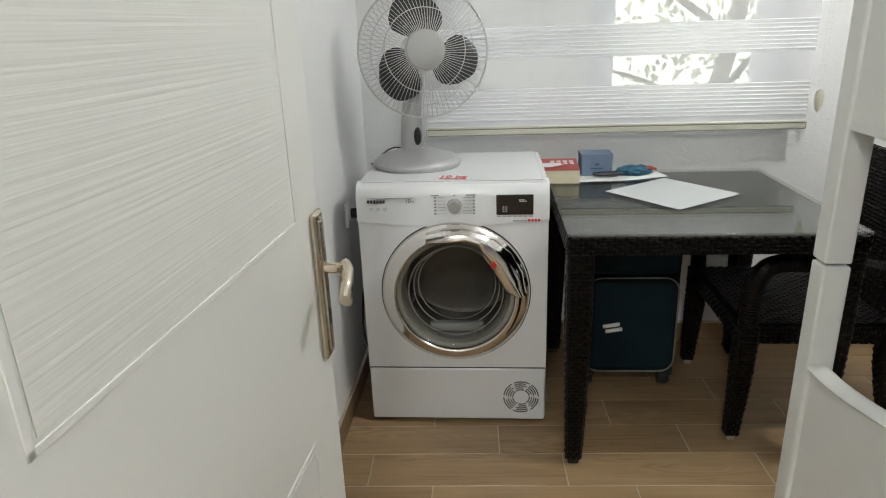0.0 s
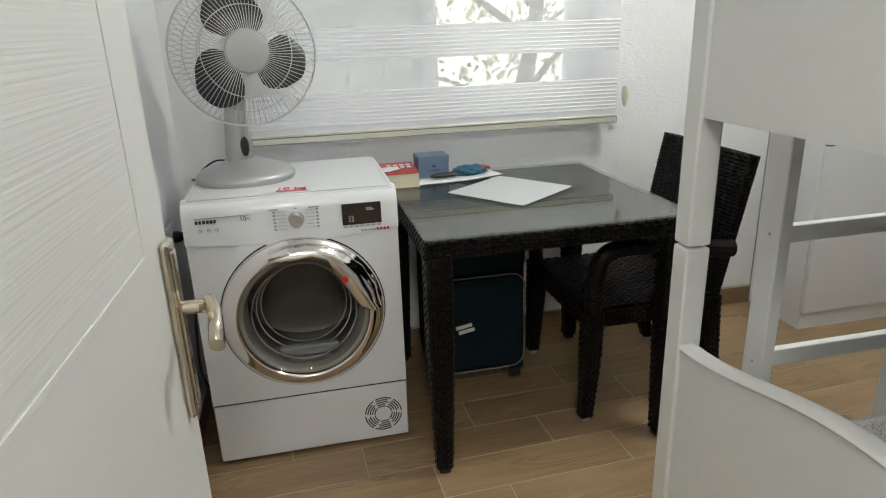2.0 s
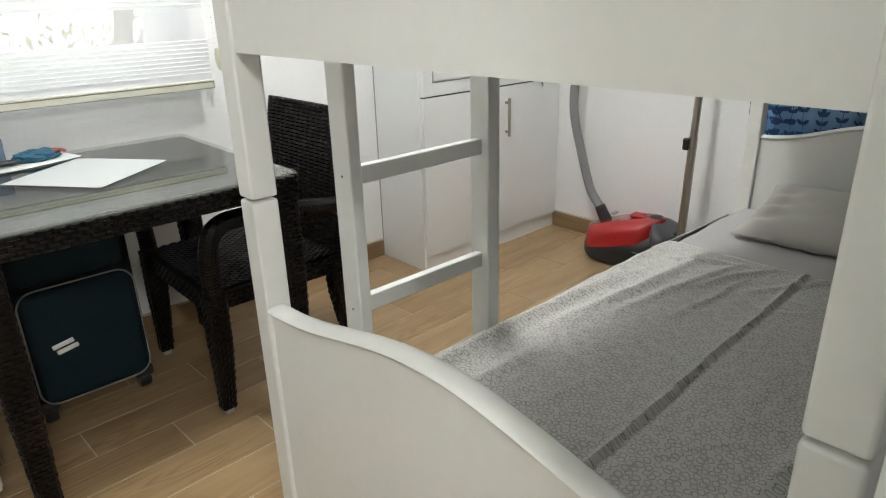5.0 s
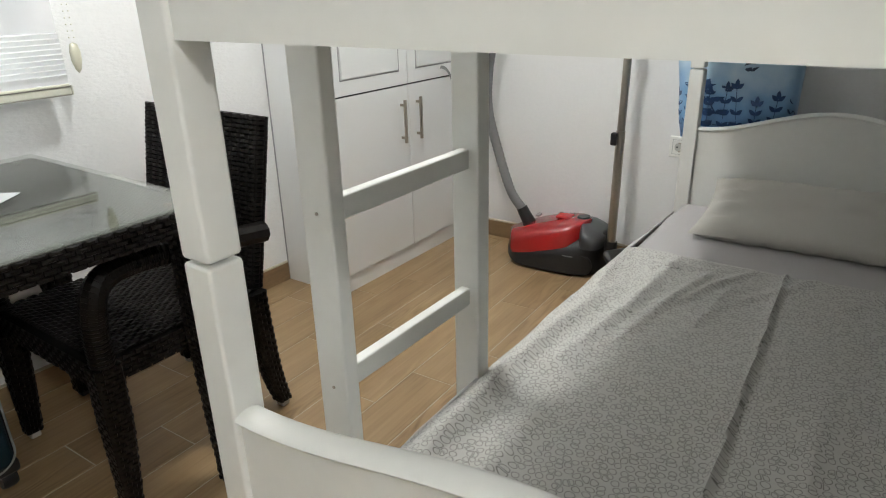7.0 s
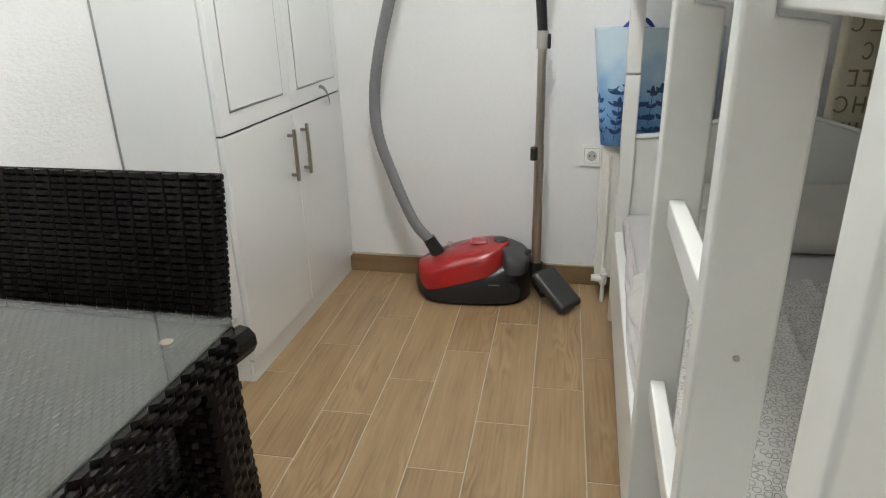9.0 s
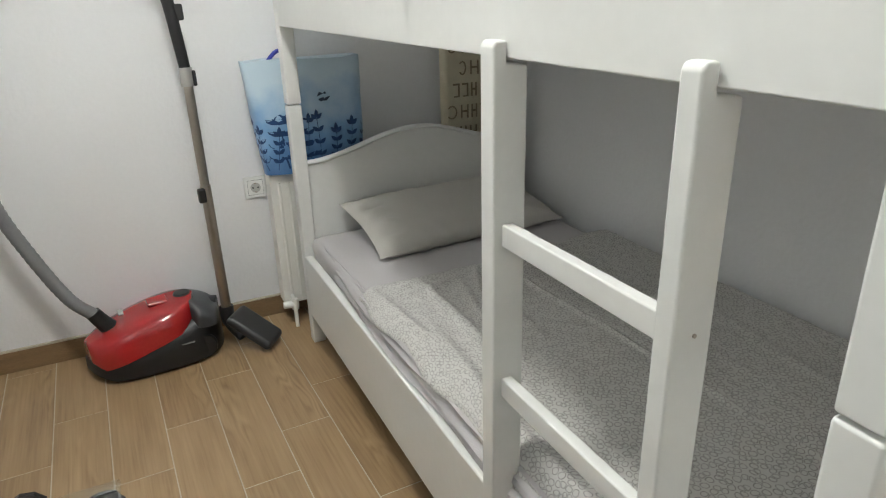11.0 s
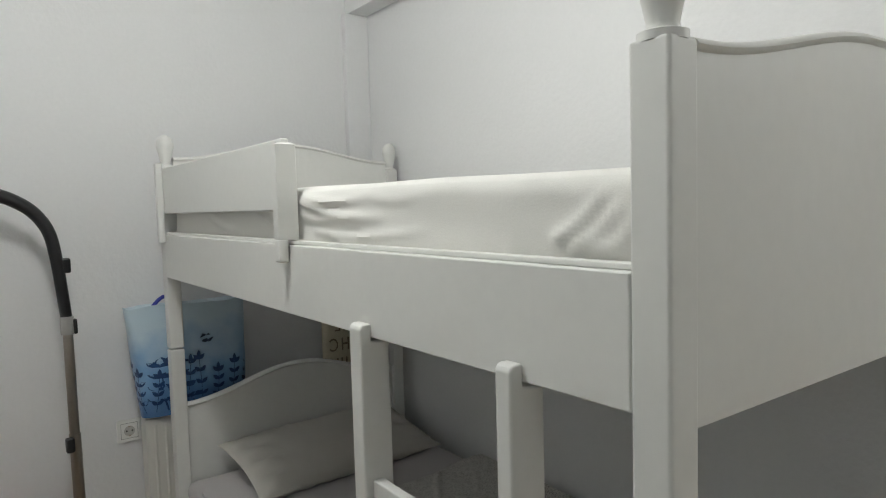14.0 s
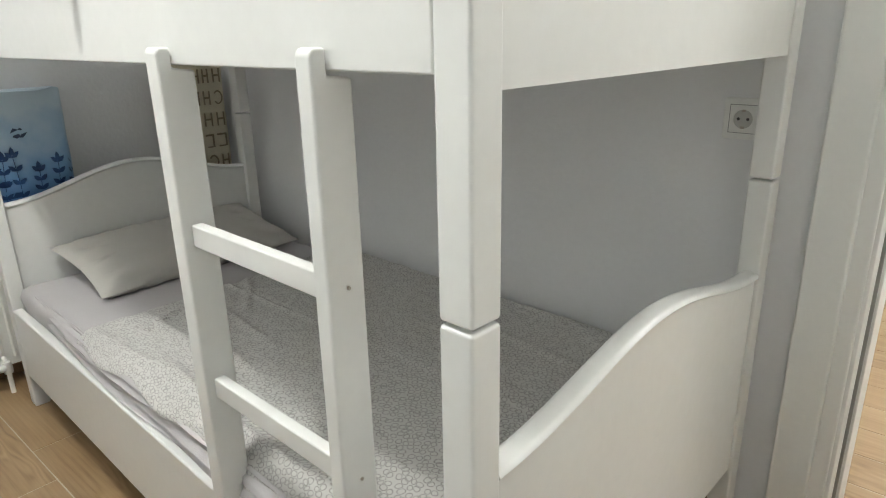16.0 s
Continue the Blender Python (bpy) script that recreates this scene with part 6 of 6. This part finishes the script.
# ---- sockets ----
def wall_socket(name, m, label, double=False):
    s = thing(name, (0, 0, 0), label, "socket", "wall sockets")
    s.matrix_world = m
    part("plate", box(-0.042, 0.042, -0.012, 0.0, -0.042, 0.042, bevel=0.004), SOCKET, s)
    part("insert_gap", box(-0.0292, 0.0292, -0.0123, -0.010, -0.0292, 0.0292), surface("socket_gap", (0.30, 0.30, 0.29), 0.6), s, "fine grey joint round the insert", smooth=False)
    part("insert", box(-0.028, 0.028, -0.0140, -0.006, -0.028, 0.028, bevel=0.002), SOCKET, s)
    part("well", lathe(bmesh.new(), [(0.0205, 0.0138), (0.0215, 0.0160), (0.0195, 0.0160), (0.0190, 0.0142)], 28, (0, 0, 0), "y", caps=False), SOCKET, s)
    # flush disc in a greyer tone, painting the shade of a recessed well
    part("well_floor", lathe(bmesh.new(), [(0, 0.0144), (0.0193, 0.0144), (0.0193, 0.0130)], 24, (0, 0, 0), "y"), surface("socket_well_shade", (0.50, 0.50, 0.47), 0.4), s)
    for dx in (-0.0095, 0.0095):
        part("pin_hole", lathe(bmesh.new(), [(0, 0.0149), (0.0032, 0.0149), (0.0032, 0.0130)], 12, (dx, 0, 0), "y"), GAP, s)
    for dz in (-0.0175, 0.0175):
        part("earth_clip", box(-0.004, 0.004, -0.0158, -0.0130, dz - 0.003, dz + 0.003), STEEL, s)
    return s


wall_socket("wall_socket", pose(X1, 1.326, 0.546, 0, 0, -90), "white wall socket above the skirting")
wall_socket("wall_socket", pose(0.757, Y0, 0.990, 0, 0, 180), "white wall socket above the bed")
ws = wall_socket("wall_socket", pose(X0, 2.262, 0.690, 0, 0, 90), "white wall socket beside the dryer with a plug in it")
plug = thing("power_plug", (X0 + 0.012, 2.262, 0.690), "black mains plug with its cable hanging down", "plug")
part("plug_body", lathe(bmesh.new(), [(0, 0.0), (0.018, 0.0), (0.018, 0.018), (0.011, 0.034), (0.006, 0.046), (0, 0.048)], 18, (0, 0, 0), "x"), RUBBER, plug)
part("cable", tube(bmesh.new(), smooth_path([(0.045, 0, 0), (0.062, -0.004, -0.03), (0.050, -0.03, -0.13), (0.032, -0.05, -0.30), (0.030, -0.07, -0.42), (0.045, -0.06, -0.50), (0.07, 0.02, -0.56), (0.075, 0.12, -0.62), (0.075, 0.18, -0.683)], 7), 0.004, 8), RUBBER, plug)

# ---- white cabinet ----
cab = thing("tall_cabinet", (2.005, 2.336, 0), "tall glossy white cabinet with framed upper doors", "cabinet")
CW, CD, CHT = 0.922, 0.333, 2.02
part("carcass", box(0.0, CW, 0.020, CD, 0.0, CHT, bevel=0.001), GLOSSW, cab)
part("plinth", box(0.004, CW, 0.010, 0.0205, 0.0, 0.072), GLOSSW, cab)
for k in range(2):
    x0, x1 = 0.006 + k * 0.459, 0.006 + (k + 1) * 0.459 - 0.003
    dd = part("lower_door", box(x0, x1, 0.0, 0.018, 0.076, 0.786, bevel=0.0015), GLOSSW, cab, "plain glossy lower door")
    hx = x1 - 0.052 if k == 0 else x0 + 0.052
    part("bar_handle", box(hx - 0.006, hx + 0.006, -0.030, -0.018, 0.553, 0.733, bevel=0.003), STEEL, dd, "slim steel bar handle")
    for z in (0.575, 0.711):
        part("handle_stud", box(hx - 0.004, hx + 0.004, -0.020, 0.001, z - 0.005, z + 0.005), STEEL, dd)
    ud = part("upper_door_frame", box(x0, x1, 0.0, 0.018, 0.792, CHT - 0.004, bevel=0.0015), GLOSSW, cab, "framed upper door")
    part("inset_panel", box(x0 + 0.060, x1 - 0.060, -0.004, 0.001, 0.852, CHT - 0.07, bevel=0.003), GLOSSW, ud)
    gb = bmesh.new()
    for a in ((x0 + 0.054, x0 + 0.058, 0.846, CHT - 0.064), (x1 - 0.058, x1 - 0.054, 0.846, CHT - 0.064), (x0 + 0.058, x1 - 0.058, 0.846, 0.850), (x0 + 0.058, x1 - 0.058, CHT - 0.068, CHT - 0.064)):
        bx(gb, a[0], a[1], -0.0012, 0.001, a[2], a[3])
    part("inset_groove", gb, GREYMARK, ud, "thin grey line round the inset")
# grey strip painted in as the shadow line where the cabinet meets the wall
part("wall_gap_shadow", box(-0.0012, 0.0, 0.326, 0.333, 0.0, CHT), GREYMARK, cab)
part("door_gap", box(0.4605, 0.4635, 0.006, 0.0202, 0.076, CHT - 0.004), GAP, cab)
part("door_gap", box(0.006, CW - 0.003, 0.006, 0.0202, 0.787, 0.791), GAP, cab)
rb = thing("white_strap", (2.68, 2.326, 0.80), "short white strap hanging from the cabinet door", "strap")
bm = sheet(12, 2, lambda u, v: (0.09 * u + 0.006 * v, -0.006 - 0.006 * math.sin(3 * u), 0.03 + 0.012 * v - 0.075 * u * u))
thicken(bm, 0.001)
part("strap", bm, PIPING, rb)

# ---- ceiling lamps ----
# unseen fixtures for both lamps; the hall one is added with its fill
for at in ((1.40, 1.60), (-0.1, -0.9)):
    lp = thing("ceiling_lamp", (at[0], at[1], ZC), "round white ceiling lamp, out of view, switched on", "ceiling lamp", "ceiling lamps")
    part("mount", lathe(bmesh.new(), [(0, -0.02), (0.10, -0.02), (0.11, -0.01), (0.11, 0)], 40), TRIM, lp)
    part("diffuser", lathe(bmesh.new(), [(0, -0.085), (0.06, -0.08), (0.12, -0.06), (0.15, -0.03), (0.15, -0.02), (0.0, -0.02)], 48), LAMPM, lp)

# ---- floor: wood-look tiles, laid a little askew to the walls ----
SKEW, TL, TW = radians(2.0), 0.60, 0.1535
floor = solid("floor", box(-1.42, X1 + 0.12, -2.1, Y1 + 0.2, -0.12, -0.0014), GROUT, "brown wood-look porcelain tiles with pale grout", "floor")
tile_bm = box(-TL / 2 + 0.0016, TL / 2 - 0.0016, -TW / 2 + 0.0016, TW / 2 - 0.0016, -0.006, 0.0, bevel=0.0012, seg=1)
tile_me = finish("tile", tile_bm, TILE, False)
us = (math.cos(SKEW), math.sin(SKEW))
v_base = 1.781
for r in range(-28, 7):
    vv = v_base + TW * r
    sh = 0.370 - 0.2035 * r + 0.008 * math.sin(r * 2.1)
    sh %= TL
    for k in range(-4, 7):
        uu = sh + TL / 2 + TL * k
        cx, cy = uu * us[0] - vv * us[1], uu * us[1] + vv * us[0]
        if not (-1.4 < cx < X1 + 0.32 and -2.2 < cy < Y1 + 0.1):
            continue
        if (cx > 1.79 and cy < 0.05) or (cx < X0 - 0.31 and cy > 0.12):
            continue
        t = new("tile", tile_me)
        t.matrix_world = pose(cx, cy, 0, 0, 0, math.degrees(SKEW))
        t.parent = floor
